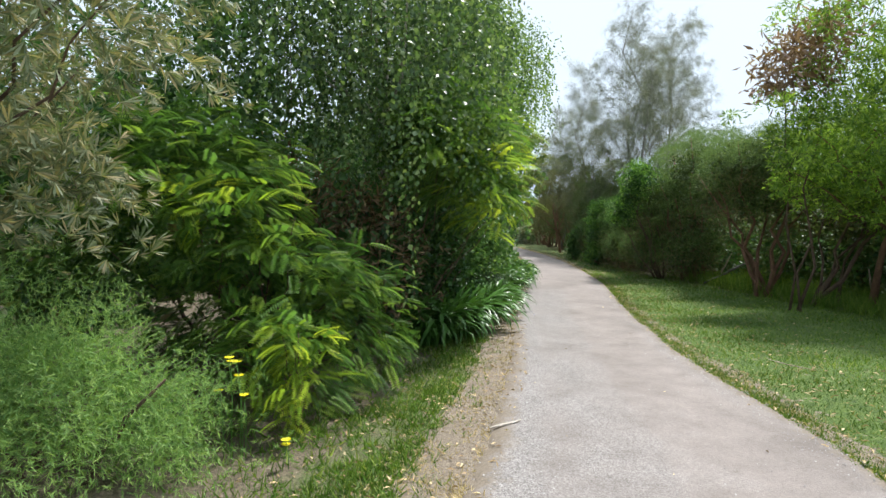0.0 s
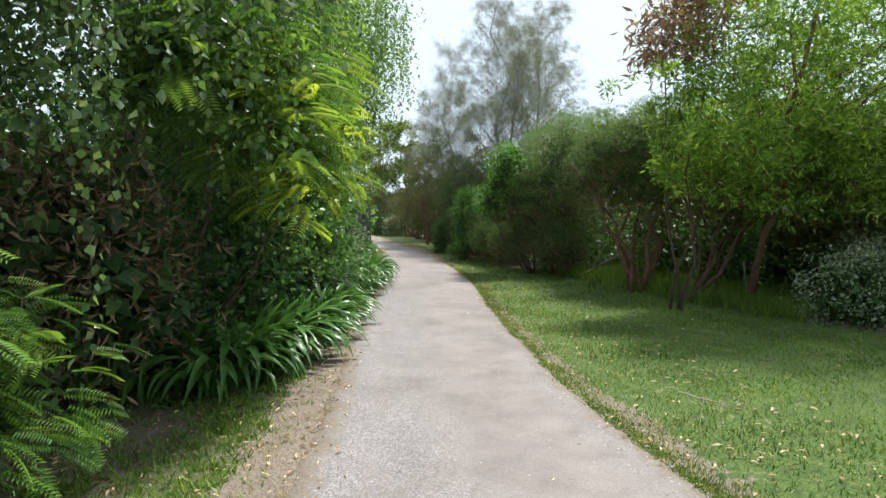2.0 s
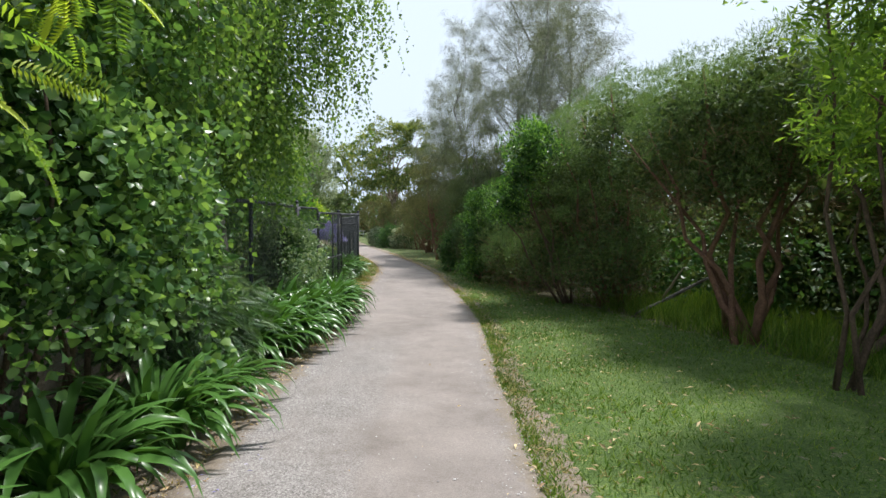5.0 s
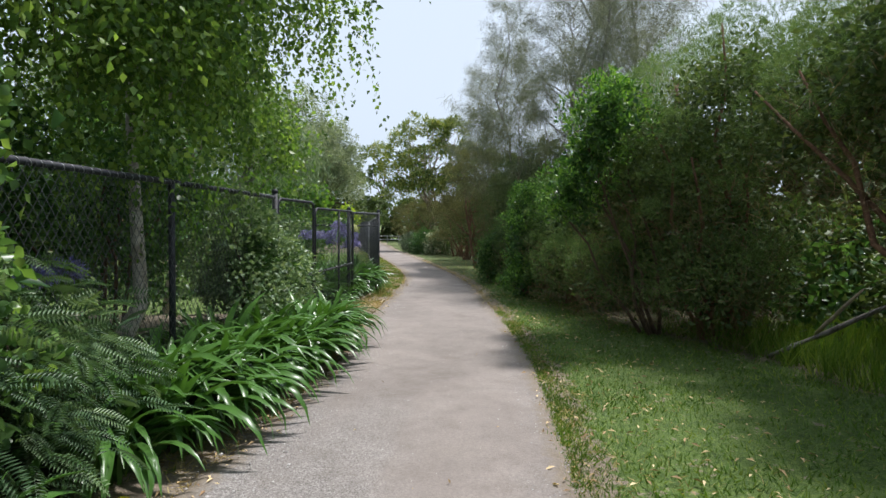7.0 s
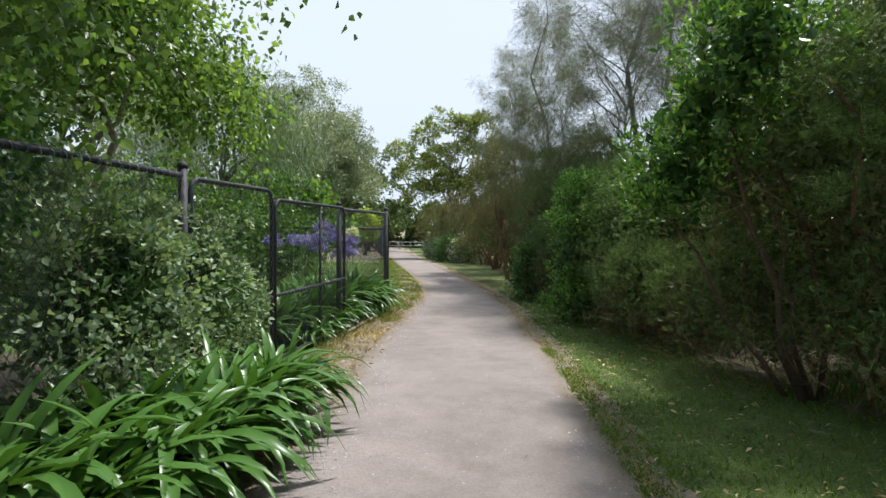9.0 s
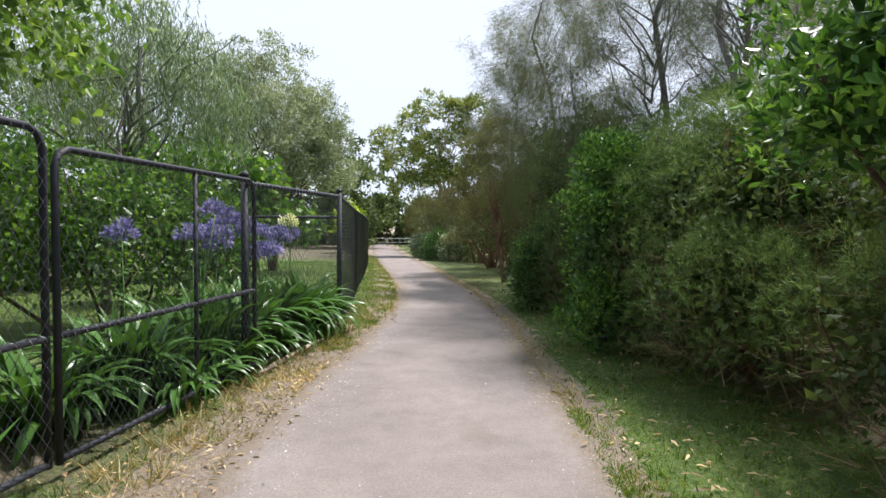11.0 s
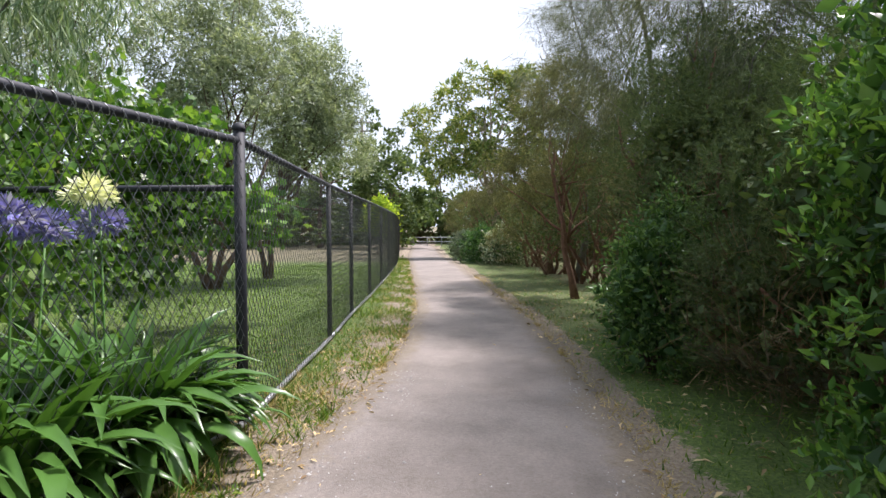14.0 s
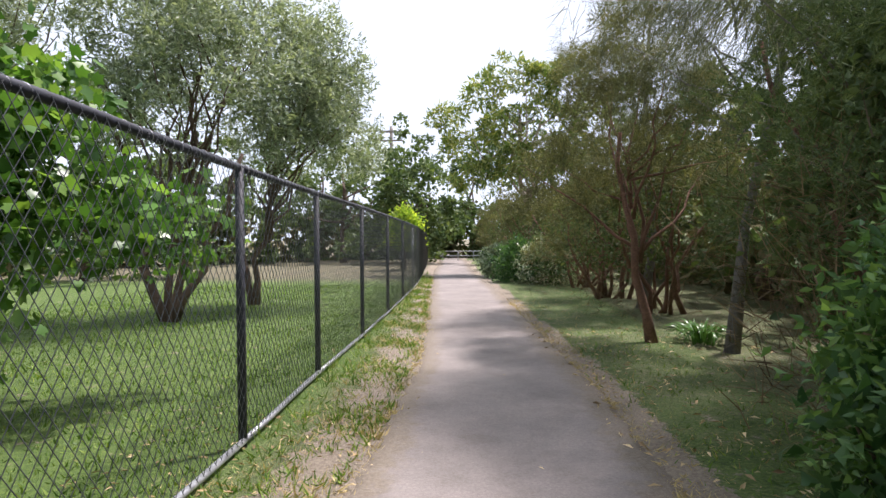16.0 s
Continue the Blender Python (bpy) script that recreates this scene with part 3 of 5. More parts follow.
def needle_bush(blobs, n, label, seed, material=None, size=0.13, foot=None, stems=9, per=5, dead=0.5, low=0.9, bark=None, spread=1.0, zlow=0.12, fine=False):
    """A rounded paperbark-like bush: needle sprigs outside, bare brown twigs inside and below."""
    rs, rng = np.random.RandomState(seed), random.Random(seed)
    material = material or M_NEEDLE
    B = np.array(blobs, dtype=float)
    c = B[:, :3].mean(axis=0)
    fx, fy = foot or (c[0], c[1])
    base = (fx, fy, float(gz(fy)))
    t = thing("needle_bush", base, label, "bush", "needle-leaved bushes")
    tips = blob_targets(blobs, stems, rs, 0.65)
    st = []
    for p in tips:
        a = rng.uniform(0, 6.28)
        rr = rng.uniform(0.05, 0.5) * spread
        st.append(((fx + rr * math.cos(a), fy + rr * math.sin(a), base[2] - 0.06), p, rng.uniform(0.03, 0.06) * (1.2 if spread > 1.2 else 1), 0.012))
    woody(t, bark or B_RED, base, st, rng, 7)
    crown("crown", t, material, SPRIG_FINE if fine else SPRIG_THICK, blobs, int(n * (1.4 if fine else 0.65)), per, 0.07, size * (0.76 if fine else 1.15), rs, 0.8, -0.2, 0.45, 0.8, 0.14, -0.32, zlow, puff=0.2 if fine else 0.25, k=34)
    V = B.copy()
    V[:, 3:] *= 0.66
    # oval leaves in a darker green: interior shade as colour, blocking light
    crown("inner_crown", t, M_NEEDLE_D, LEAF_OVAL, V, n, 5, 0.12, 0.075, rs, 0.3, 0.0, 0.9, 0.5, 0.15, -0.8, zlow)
    # bare lower twigs
    k = int(n * dead)
    W = B.copy()
    W[:, 2] -= W[:, 5] * 0.3
    W[:, 3:5] *= 1.02
    P, out = on_blobs(W, k, rs, 0.5, 0.15, -1)
    lowest = (P[:, 2] < c[2] * low) | ((out[:, 2] < -0.15) & (P[:, 2] < c[2] + 0.2))
    P, out = P[lowest], out[lowest]
    P[:, 2] = np.maximum(P[:, 2], gz(P[:, 1]) + 0.1)
    P, out = clumps(P, out, 7, 0.12, rs)
    D = out * 0.5 + rs.normal(size=P.shape) * 0.6
    D[:, 2] += 0.5
    V2, Fc = leaves((np.array([(0, -0.012, 0), (0, 0.012, 0), (1, 0, 0.1)]), np.array([(0, 1, 2)])), P, D, 0.28 * rs.uniform(0.5, 1.3, len(P)), rs)
    from_arrays("dead_twig_mass", V2, Fc, M_DEAD, t, "bare dry brown twigs", "stuff")
    return t


def sheoak(base, height, label, seed, spread=1.3, n=900, lean=(0, 0), droop=0.6, r=0.1, low=0.25, size=0.2, whips=14, material=None, rise=1.3, fat=0.026):
    """A wispy she-oak: upright leader, thin rising limbs with side twigs, fine needles hanging from them in tufts."""
    rs, rng = np.random.RandomState(seed), random.Random(seed)
    t = thing("sheoak", base, label, "tree", "she-oaks")
    foot = Vector(base)
    top = foot + Vector((lean[0], lean[1], height))
    stems = [(foot - Vector((0, 0, 0.1)), top, r, r * 0.1)]
    lines = []
    for i in range(whips):
        f = low + (0.97 - low) * (i + rng.random()) / whips
        a = i * 2.4 + rng.uniform(-0.5, 0.5)
        o = foot.lerp(top, f)
        L = spread * rng.uniform(0.55, 1.1) * (1.1 - 0.75 * f)
        e = o + Vector((math.cos(a) * L, math.sin(a) * L, L * rise * rng.uniform(0.6, 1.25)))
        stems.append((o, e, r * 0.26 * (1.15 - f), r * 0.04))
        lines.append((o, e, L))
        for j in range(4):      # side twigs
            q = o.lerp(e, rng.uniform(0.3, 0.9))
            w = a + rng.uniform(-1.3, 1.3)
            l2 = L * rng.uniform(0.3, 0.55)
            lines.append((q, q + Vector((math.cos(w) * l2, math.sin(w) * l2, l2 * rng.uniform(0.1, 1.0))), l2))
    lines.append((foot.lerp(top, 0.55), top + Vector((0, 0, 0.2)), height * 0.2))
    woody(t, B_GREY, base, stems, rng, 6)
    wts = np.array([l[2] for l in lines])
    pick = rs.choice(len(lines), n, p=wts / wts.sum())
    O = np.array([tuple(l[0]) for l in lines])[pick]
    E = np.array([tuple(l[1]) for l in lines])[pick]
    f = rs.uniform(0.15, 1.05, n)[:, None]
    C = O + (E - O) * f + rs.normal(size=(n, 3)) * 0.11
    k = 20
    P = np.repeat(C, k, axis=0) + rs.normal(size=(n * k, 3)) * 0.075
    D = rs.normal(size=P.shape) * 0.45 + np.repeat(unit(E - O), k, axis=0) * 0.6
    D[:, 2] -= droop
    V, Fc = leaves(strand(fat), P, D, size * rs.uniform(0.6, 1.4, len(P)), rs)
    from_arrays("crown", V, Fc, material or M_SHEOAK, t)
    return t


def broad_tree(name, base, top, blobs, material, shape, n, per, sigma, size, label, seed, r=0.12, bark=None, limbs=10, droop=0.2, inner=0.6, extra=(), group="", first=0.35, rnd=0.75, rough=0.25, puff=0.0, k=40):
    rs, rng = np.random.RandomState(seed), random.Random(seed)
    t = thing(name, base, label, "tree", group)
    stems = forked(base, top, blob_targets(blobs, limbs, rs), r, rng, first) + list(extra)
    woody(t, bark or B_BROWN, base, stems, rng)
    crown("crown", t, material, shape, blobs, n, per, sigma, size, rs, 0.5, droop, rnd, inner, rough, -0.7, puff=puff, k=k)
    return t


def pinnate_bush(blobs, n, label, seed, material, base, tips=8, size=0.26, zmin=0.05):
    rs, rng = np.random.RandomState(seed), random.Random(seed)
    t = thing("pinnate_shrub", base, label, "shrub")
    st = [((base[0], base[1], base[2] - 0.05), p, 0.011, 0.003) for p in blob_targets(blobs, tips, rs, 0.8)]
    woody(t, B_BROWN, base, st, rng, 6)
    P, out = on_blobs(blobs, n, rs, 0.6, 0.25, -0.5, zmin)
    P, out = clumps(P, out, 3, 0.07, rs)
    D = out * 0.8 + rs.normal(size=P.shape) * 0.5
    D[:, 2] = D[:, 2] * 0.35 - 0.18
    V, Fc = leaves(PINNATE, P, D, size * rs.uniform(0.7, 1.25, len(P)), rs, 0.7)
    from_arrays("crown", V, Fc, material, t)
    return t


# ---- agapanthus ----
def strap_mesh(name, length, rise, width, curl):
    """One arching strap leaf with a channel along its middle."""
    V, Fc = [], []
    n = 8
    x = z = 0.0
    for i in range(n + 1):
        s = i / n
        w = width * (0.7 + 0.45 * math.sin(s * 2.4)) * (1 - max(0, s - 0.7) / 0.3 * 0.95) * 0.5
        V += [(x, -w, z + w * 0.45), (x, 0, z), (x, w, z + w * 0.45)]
        a = radians(rise - curl * ((i + 0.5) / n) ** 1.25)
        x += length / n * math.cos(a)
        z += length / n * math.sin(a)
    for i in range(n):
        a = i * 3
        Fc += [(a, a + 3, a + 4, a + 1), (a + 1, a + 4, a + 5, a + 2)]
    me = bpy.data.meshes.new(name)
    me.from_pydata(V, [], Fc)
    for p in me.polygons:
        p.use_smooth = True
    me.materials.append(M_STRAP)
    return me


STRAPS_UP = [strap_mesh("strap_leaf", L, h, w, c) for L, h, w, c in ((0.68, 88, 0.05, 85), (0.62, 90, 0.046, 50), (0.72, 84, 0.052, 118), (0.6, 86, 0.048, 140), (0.66, 78, 0.05, 112), (0.56, 80, 0.054, 165))]
STRAPS = [strap_mesh("strap_leaf", L, h, w, c) for L, h, w, c in ((0.68, 86, 0.046, 130), (0.63, 88, 0.044, 105), (0.72, 80, 0.047, 140), (0.58, 90, 0.04, 66), (0.6, 70, 0.044, 118), (0.7, 84, 0.044, 165))]


def agapanthus(x, y, scale, count, label, seed, flowers=0, lift=0.0, stem=0.95, shapes=STRAPS, heads=()):
    rng = random.Random(seed)
    z = float(gz(y)) + lift
    t = thing("agapanthus", (x, y, z), label, "plant", "agapanthus clumps")
    for i in range(int(count * 1.75)):
        leaf = new("leaf", rng.choice(shapes))
        leaf.parent = t
        a = i * 2.4 + rng.uniform(-0.6, 0.6)
        rr = rng.uniform(0.0, 0.24)
        s = scale * rng.uniform(0.75, 1.15)
        leaf.matrix_basis = pose(math.cos(a) * rr, math.sin(a) * rr, 0, rng.uniform(-16, 16), rng.uniform(-8, 12), math.degrees(a) + rng.uniform(-15, 15)) @ Matrix.Scale(s, 4)
    tops = [(x + rng.uniform(-0.35, 0.35), y + rng.uniform(-0.35, 0.35), z + stem * rng.uniform(0.9, 1.12), M_VIOLET) for i in range(flowers)] + list(heads)
    for i, (hx, hy, hz, petal) in enumerate(tops):
        bx, by = x + (hx - x) * 0.5, y + (hy - y) * 0.5
        fl = part("flower_stalk", tube(bmesh.new(), [(bx, by, z), (bx * 0.4 + hx * 0.6, by * 0.4 + hy * 0.6, z + (hz - z) * 0.5), (hx, hy, hz)], [0.008, 0.006, 0.005], 5), M_STEM, t)
        rs = np.random.RandomState(seed * 7 + i)
        n = 52
        u = unit(rs.normal(size=(n, 3)))
        u[:, 2] = np.abs(u[:, 2]) * 1.0 - 0.25
        d = u.copy()
        d[:, 2] -= 0.25
        c = np.array((hx, hy, hz))
        V, Fc = leaves(whorl(5, 0.26), c + u * rs.uniform(0.05, 0.105, (n, 1)), d, 0.062 * rs.uniform(0.75, 1.2, n), rs)
        head = from_arrays("flower_head", V - np.array((x, y, z)), Fc, petal, None, "pale cream seed head" if petal is M_CREAM else "violet-blue flower head")
        head.parent = fl
    return t

# ---- west side: shrubs, birches ----
G0 = float(gz(3))
banksia = broad_tree("banksia", (-3.3, 3.2, G0), (-2.7, 3.4, 2.6), [(-2.2, 3.3, 2.75, 1.0, 0.8, 0.85), (-2.9, 3.0, 3.3, 1.2, 1.0, 0.8), (-2.9, 3.5, 2.1, 0.8, 0.8, 0.7), (-2.35, 3.2, 1.6, 0.65, 0.45, 0.5)], M_BANKSIA, WHORL, 1150, 3, 0.08, 0.1,
                     "grey-green banksia with stiff narrow leaves in whorls", 11, 0.05, B_BROWN, 12, 0.0, 0.45)
leafy_shrub("feathery_shrub", [(-2.2, 3.35, 0.45, 0.75, 0.65, 0.6), (-2.9, 3.2, 0.6, 0.8, 0.8, 0.7), (-1.7, 3.45, 0.2, 0.5, 0.45, 0.35)], M_SOFT, SPRIG, 2500, 4, 0.05, 0.085, "soft feathery grey-green low shrub beside the verge", 12, fill=M_SOFT, rough=0.42, core=0.6, fill_shape=SPRIG)
pinnate_bush([(-1.5, 5.0, 0.75, 0.95, 0.7, 0.75), (-2.3, 5.2, 1.4, 1.1, 0.8, 0.9), (-0.95, 5.2, 0.55, 0.55, 0.55, 0.5), (-1.3, 4.5, 0.35, 0.6, 0.45, 0.4), (-2.2, 5.0, 1.85, 0.85, 0.7, 0.6)], 900, "green shrub with feathery compound leaves beside the verge", 13, M_PINNATE, (-1.7, 5.2, float(gz(5.2))), 14, 0.21)
pinnate_bush([(-0.98, 4.1, 0.3, 0.24, 0.15, 0.3), (-1.02, 4.15, 0.62, 0.14, 0.12, 0.2)], 34, "yellow-green sapling with compound leaves", 14, M_YOUNG, (-1.02, 4.18, float(gz(4.2))), 5, 0.19)
pinnate_bush([(-1.6, 4.6, 1.55, 0.55, 0.35, 0.3)], 16, "yellow-green sapling with compound leaves among darker shrubs", 214, M_YOUNG, (-1.7, 5.6, float(gz(5.6))), 5, 0.25, 0.6)
robinia = pinnate_bush([(0.6, 7.5, 1.6, 0.4, 0.6, 0.3), (0.45, 7.0, 2.0, 0.45, 0.6, 0.35), (0.9, 8.1, 1.9, 0.4, 0.7, 0.45), (0.85, 8.9, 2.5, 0.35, 0.7, 0.5), (0.75, 7.9, 2.6, 0.4, 0.7, 0.4), (0.2, 7.4, 2.2, 0.45, 0.5, 0.4)], 84, "young tree with bright yellow-green compound leaves arching over the path", 15, M_YOUNG, (-0.7, 8.4, float(gz(8))), 6, 0.26, 1.1)
pinnate_bush([(0.1, 7.3, 2.4, 0.6, 0.8, 0.6), (0.3, 8.2, 2.8, 0.5, 0.8, 0.6), (0.35, 7.3, 1.9, 0.4, 0.6, 0.4), (0.0, 6.9, 2.4, 0.5, 0.5, 0.5)], 370, "green compound-leaved branches behind the bright young growth", 215, M_PINNATE, (-0.8, 8.2, float(gz(8))), 5, 0.30, 1.2)
birch((-0.7, 7.9, float(gz(7.9))), (-0.8, 7.6, 4.6), [(-0.5, 6.6, 3.2, 1.2, 1.2, 1.2), (-1.6, 7.0, 3.6, 1.3, 1.3, 1.2), (0.1, 8.3, 3.7, 0.9, 1.2, 1.3), (-0.6, 7.5, 5.0, 1.4, 1.5, 1.2), (0.3, 9.6, 4.4, 0.9, 1.0, 1.2), (-1.7, 5.7, 3.9, 1.2, 1.0, 0.9)], 900, 1.7,
      "weeping birch with small hanging leaves over the verge", M_BIRCH, 16, 0.08, 1400, 0.055)
birch((0.45, 13.95, float(gz(14))), (0.66, 16.2, 4.6), [(0.4, 14.6, 3.7, 1.2, 1.3, 1.2), (-0.6, 15.2, 4.4, 1.4, 1.4, 1.3), (1.5, 15.5, 4.0, 1.0, 1.3, 1.2), (1.8, 15.6, 5.4, 1.1, 1.3, 1.2), (0.4, 15.0, 5.9, 1.3, 1.3, 1.2), (0.9, 14.9, 2.9, 0.9, 0.9, 0.6), (0.95, 14.3, 2.6, 0.7, 0.8, 0.45), (0.1, 13.9, 2.8, 0.9, 0.8, 0.5)], 1350, 1.6,
      "weeping birch with pale bark standing behind the fence", M_BIRCH2, 17, 0.075, 1900, 0.058)
birch((-0.4, 11.3, float(gz(11.3))), (0.2, 11.5, 5.0), [(0.75, 11.3, 3.2, 0.7, 1.0, 1.1), (-0.3, 11.6, 4.0, 1.1, 1.3, 1.2), (0.8, 12.4, 4.2, 0.8, 1.0, 1.1), (0.2, 11.2, 5.3, 1.1, 1.2, 1.0)], 640, 1.6,
      "slender weeping birch among dark shrubs", M_BIRCH2, 18, 0.09, 1100, 0.058)
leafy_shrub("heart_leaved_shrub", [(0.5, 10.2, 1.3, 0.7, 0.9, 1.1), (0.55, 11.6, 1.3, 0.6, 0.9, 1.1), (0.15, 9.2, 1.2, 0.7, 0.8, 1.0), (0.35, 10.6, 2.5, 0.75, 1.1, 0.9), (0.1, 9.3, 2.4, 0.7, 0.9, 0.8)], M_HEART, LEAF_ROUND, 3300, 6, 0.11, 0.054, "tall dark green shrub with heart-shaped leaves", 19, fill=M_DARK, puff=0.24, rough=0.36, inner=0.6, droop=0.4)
leafy_shrub("dark_shrub", [(-1.7, 8.3, 1.2, 1.2, 1.2, 1.3), (-3.2, 7.0, 1.5, 1.3, 1.3, 1.6), (-1.2, 9.6, 1.4, 1.0, 1.0, 1.4), (-3.8, 5.5, 1.6, 1.2, 1.2, 1.6), (-0.9, 7.6, 0.9, 0.8, 0.7, 0.9), (-2.6, 6.6, 2.9, 1.3, 1.2, 1.1)], M_DARK, LEAF_OVAL, 2600, 6, 0.13, 0.075, "deep green dense shrub in shade", 20, puff=0.3)
leafy_shrub("dark_shrub", [(-1.2, 11.6, 1.3, 1.2, 1.4, 1.5), (-1.6, 13.6, 1.4, 1.2, 1.5, 1.5), (-1.6, 12.4, 2.9, 1.2, 1.4, 1.1)], M_DARK, LEAF_OVAL, 1500, 6, 0.13, 0.08, "deep green dense shrub in shade behind the birch", 21)
pinnate_bush([(0.75, 12.1, 0.35, 0.55, 0.6, 0.5), (0.95, 12.7, 0.35, 0.4, 0.4, 0.42), (0.65, 11.6, 0.6, 0.45, 0.4, 0.55), (0.35, 12.5, 0.6, 0.5, 0.5, 0.55)], 430, "dark fern-leaved shrub at the path edge", 22, M_FERN, (0.7, 12.1, float(gz(12.1))), 8, 0.22)
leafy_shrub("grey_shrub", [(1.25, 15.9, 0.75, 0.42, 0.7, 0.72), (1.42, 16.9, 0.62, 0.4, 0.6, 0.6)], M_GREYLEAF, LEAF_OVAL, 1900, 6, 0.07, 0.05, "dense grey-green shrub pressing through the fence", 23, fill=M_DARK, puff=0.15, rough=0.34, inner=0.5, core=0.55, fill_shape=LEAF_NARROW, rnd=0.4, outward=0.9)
leafy_shrub("dark_shrub", [(-0.55, 14.4, 1.1, 0.7, 0.9, 1.2), (-0.4, 16.6, 1.2, 0.9, 1.1, 1.3), (0.1, 16.0, 1.6, 0.6, 0.8, 0.7)], M_DARK, LEAF_OVAL, 1600, 6, 0.12, 0.07, "dark green shrub behind the fence", 24)

leafy_shrub("dead_thicket", [(-1.0, 7.1, 0.95, 0.75, 0.5, 0.85), (-1.7, 6.5, 1.1, 0.7, 0.5, 1.0)], M_DEAD, LEAF_NARROW, 900, 6, 0.12, 0.12, "brown dead thicket under the birch", 25, fill=M_DARK)
leafy_shrub("dark_shrub", [(-0.9, 7.9, 0.35, 0.7, 0.4, 0.5), (-1.5, 6.3, 0.4, 0.7, 0.5, 0.5), (0.0, 8.6, 0.8, 0.5, 0.5, 0.8)], M_DARK, LEAF_OVAL, 800, 6, 0.1, 0.07, "low dark shrub in the shade of the birch", 26)

# agapanthus along the path
AGA = [(-0.5, 7.6, 1.3, 74), (-0.1, 7.5, 1.2, 66), (0.0, 7.9, 1.3, 80), (0.42, 8.7, 1.3, 76), (0.7, 9.7, 1.25, 66), (0.92, 10.6, 1.2, 62), (1.08, 11.4, 1.1, 54), (0.25, 8.3, 1.35, 56),
       (1.25, 13.2, 1.25, 66), (1.48, 13.85, 1.25, 72), (1.62, 14.55, 1.25, 72), (1.78, 15.25, 1.3, 74), (1.95, 16.0, 1.3, 76), (2.05, 16.5, 1.15, 60), (1.1, 13.7, 1.45, 66), (1.25, 14.6, 1.45, 66), (1.45, 15.5, 1.35, 56), (1.12, 12.75, 1.1, 56), (0.85, 13.3, 1.3, 50), (1.72, 15.0, 1.2, 50), (1.4, 13.5, 1.15, 56), (1.85, 15.7, 1.2, 52)]
for i, (x, y, s, c) in enumerate(AGA):
    agapanthus(x, y, s, c, "dense clump of arching dark green strap leaves beside the path", 100 + i)
AGA2 = [(1.55, 19.4, 1.15, 40, 1), (1.75, 20.2, 1.2, 50, 2), (1.95, 20.75, 1.2, 50, 2), (2.15, 21.4, 1.25, 50, 0), (2.3, 22.0, 1.3, 56, 0), (2.25, 22.35, 1.05, 50, 0), (1.4, 20.9, 1.2, 36, 3), (1.6, 21.8, 1.2, 36, 0), (1.35, 18.7, 1.0, 34, 0), (1.85, 21.2, 1.2, 36, 0)]
HEADS = {0: [(1.95, 19.8, 1.17, M_VIOLET)], 1: [(1.95, 20.14, 1.11, M_VIOLET), (1.8, 20.35, 0.98, M_VIOLET)], 2: [(1.95, 20.75, 1.03, M_VIOLET), (2.0, 21.0, 1.0, M_VIOLET)], 3: [(2.08, 21.55, 0.96, M_VIOLET), (2.1, 21.72, 0.93, M_VIOLET)], 4: [(2.1, 22.12, 0.95, M_VIOLET), (2.1, 22.03, 1.1, M_CREAM)]}
for i, (x, y, s, c, f) in enumerate(AGA2):
    agapanthus(x - 0.1, y, s * 1.0, c + 44, "flowering clump of green strap leaves with violet heads behind the fence" if f or i in HEADS else "clump of long green strap leaves behind the fence", 140 + i, f, stem=1.12, shapes=STRAPS_UP, heads=HEADS.get(i, ()))
for i in range(9):      # lower leaves pressing against the fence foot
    y = 19.3 + i * 0.37
    agapanthus(float(np.interp(y, [19, 20, 22.6], [2.1, 2.12, 2.64])) - 0.24 - 0.08 * (i % 2), y, 0.72 + 0.1 * (i % 3), 30, "low clump of strap leaves pressing against the fence foot", 180 + i)
agapanthus(0.4, 13.5, 0.9, 24, "violet-flowered clump behind the fence under the birch", 170, 2, stem=1.1)

# ---- east side ----
broad_tree("wattle", (8.37, 11.2, float(gz(11.2))), (7.5, 9.2, 4.2), [(8.0, 10.2, 3.2, 1.9, 2.0, 1.2), (6.85, 9.9, 2.7, 1.1, 1.4, 0.85), (7.3, 10.6, 2.15, 1.1, 1.2, 0.6), (8.9, 10.0, 2.1, 1.3, 1.4, 0.75), (9.3, 10.7, 1.85, 1.2, 1.1, 0.55), (7.9, 10.9, 1.9, 0.9, 0.9, 0.45), (8.25, 9.9, 5.0, 2.1, 2.1, 1.4), (9.5, 8.8, 3.0, 1.5, 1.5, 1.1), (9.2, 11.6, 2.9, 1.5, 1.2, 0.9), (9.8, 9.8, 4.2, 1.7, 1.7, 1.4)], M_WATTLE, LEAF_WATTLE, 6000, 9, 0.15, 0.115,
           "leaning wattle tree with fresh green narrow leaves on the lawn edge", 31, 0.07, B_RED, 14, 0.0, 0.5, rough=0.34, puff=0.36, k=60)
leafy_shrub("rust_leaved_tree", [(6.5, 11.0, 4.3, 0.7, 0.6, 0.55), (7.0, 11.0, 4.85, 0.6, 0.6, 0.45)], M_RUST, LEAF_WATTLE, 110, 6, 0.12, 0.13, "slender tree with rust-brown withered foliage on top", 32, stems=3, core=0.95, fill_shape=LEAF_WATTLE)
leafy_shrub("low_grey_shrub", [(8.7, 9.2, 0.3, 0.9, 0.8, 0.6), (9.7, 9.8, 0.4, 0.9, 0.8, 0.7)], M_OLIVE, LEAF_OVAL, 1500, 5, 0.08, 0.055, "low grey-green shrub at the lawn edge", 33, fill=M_DARK)
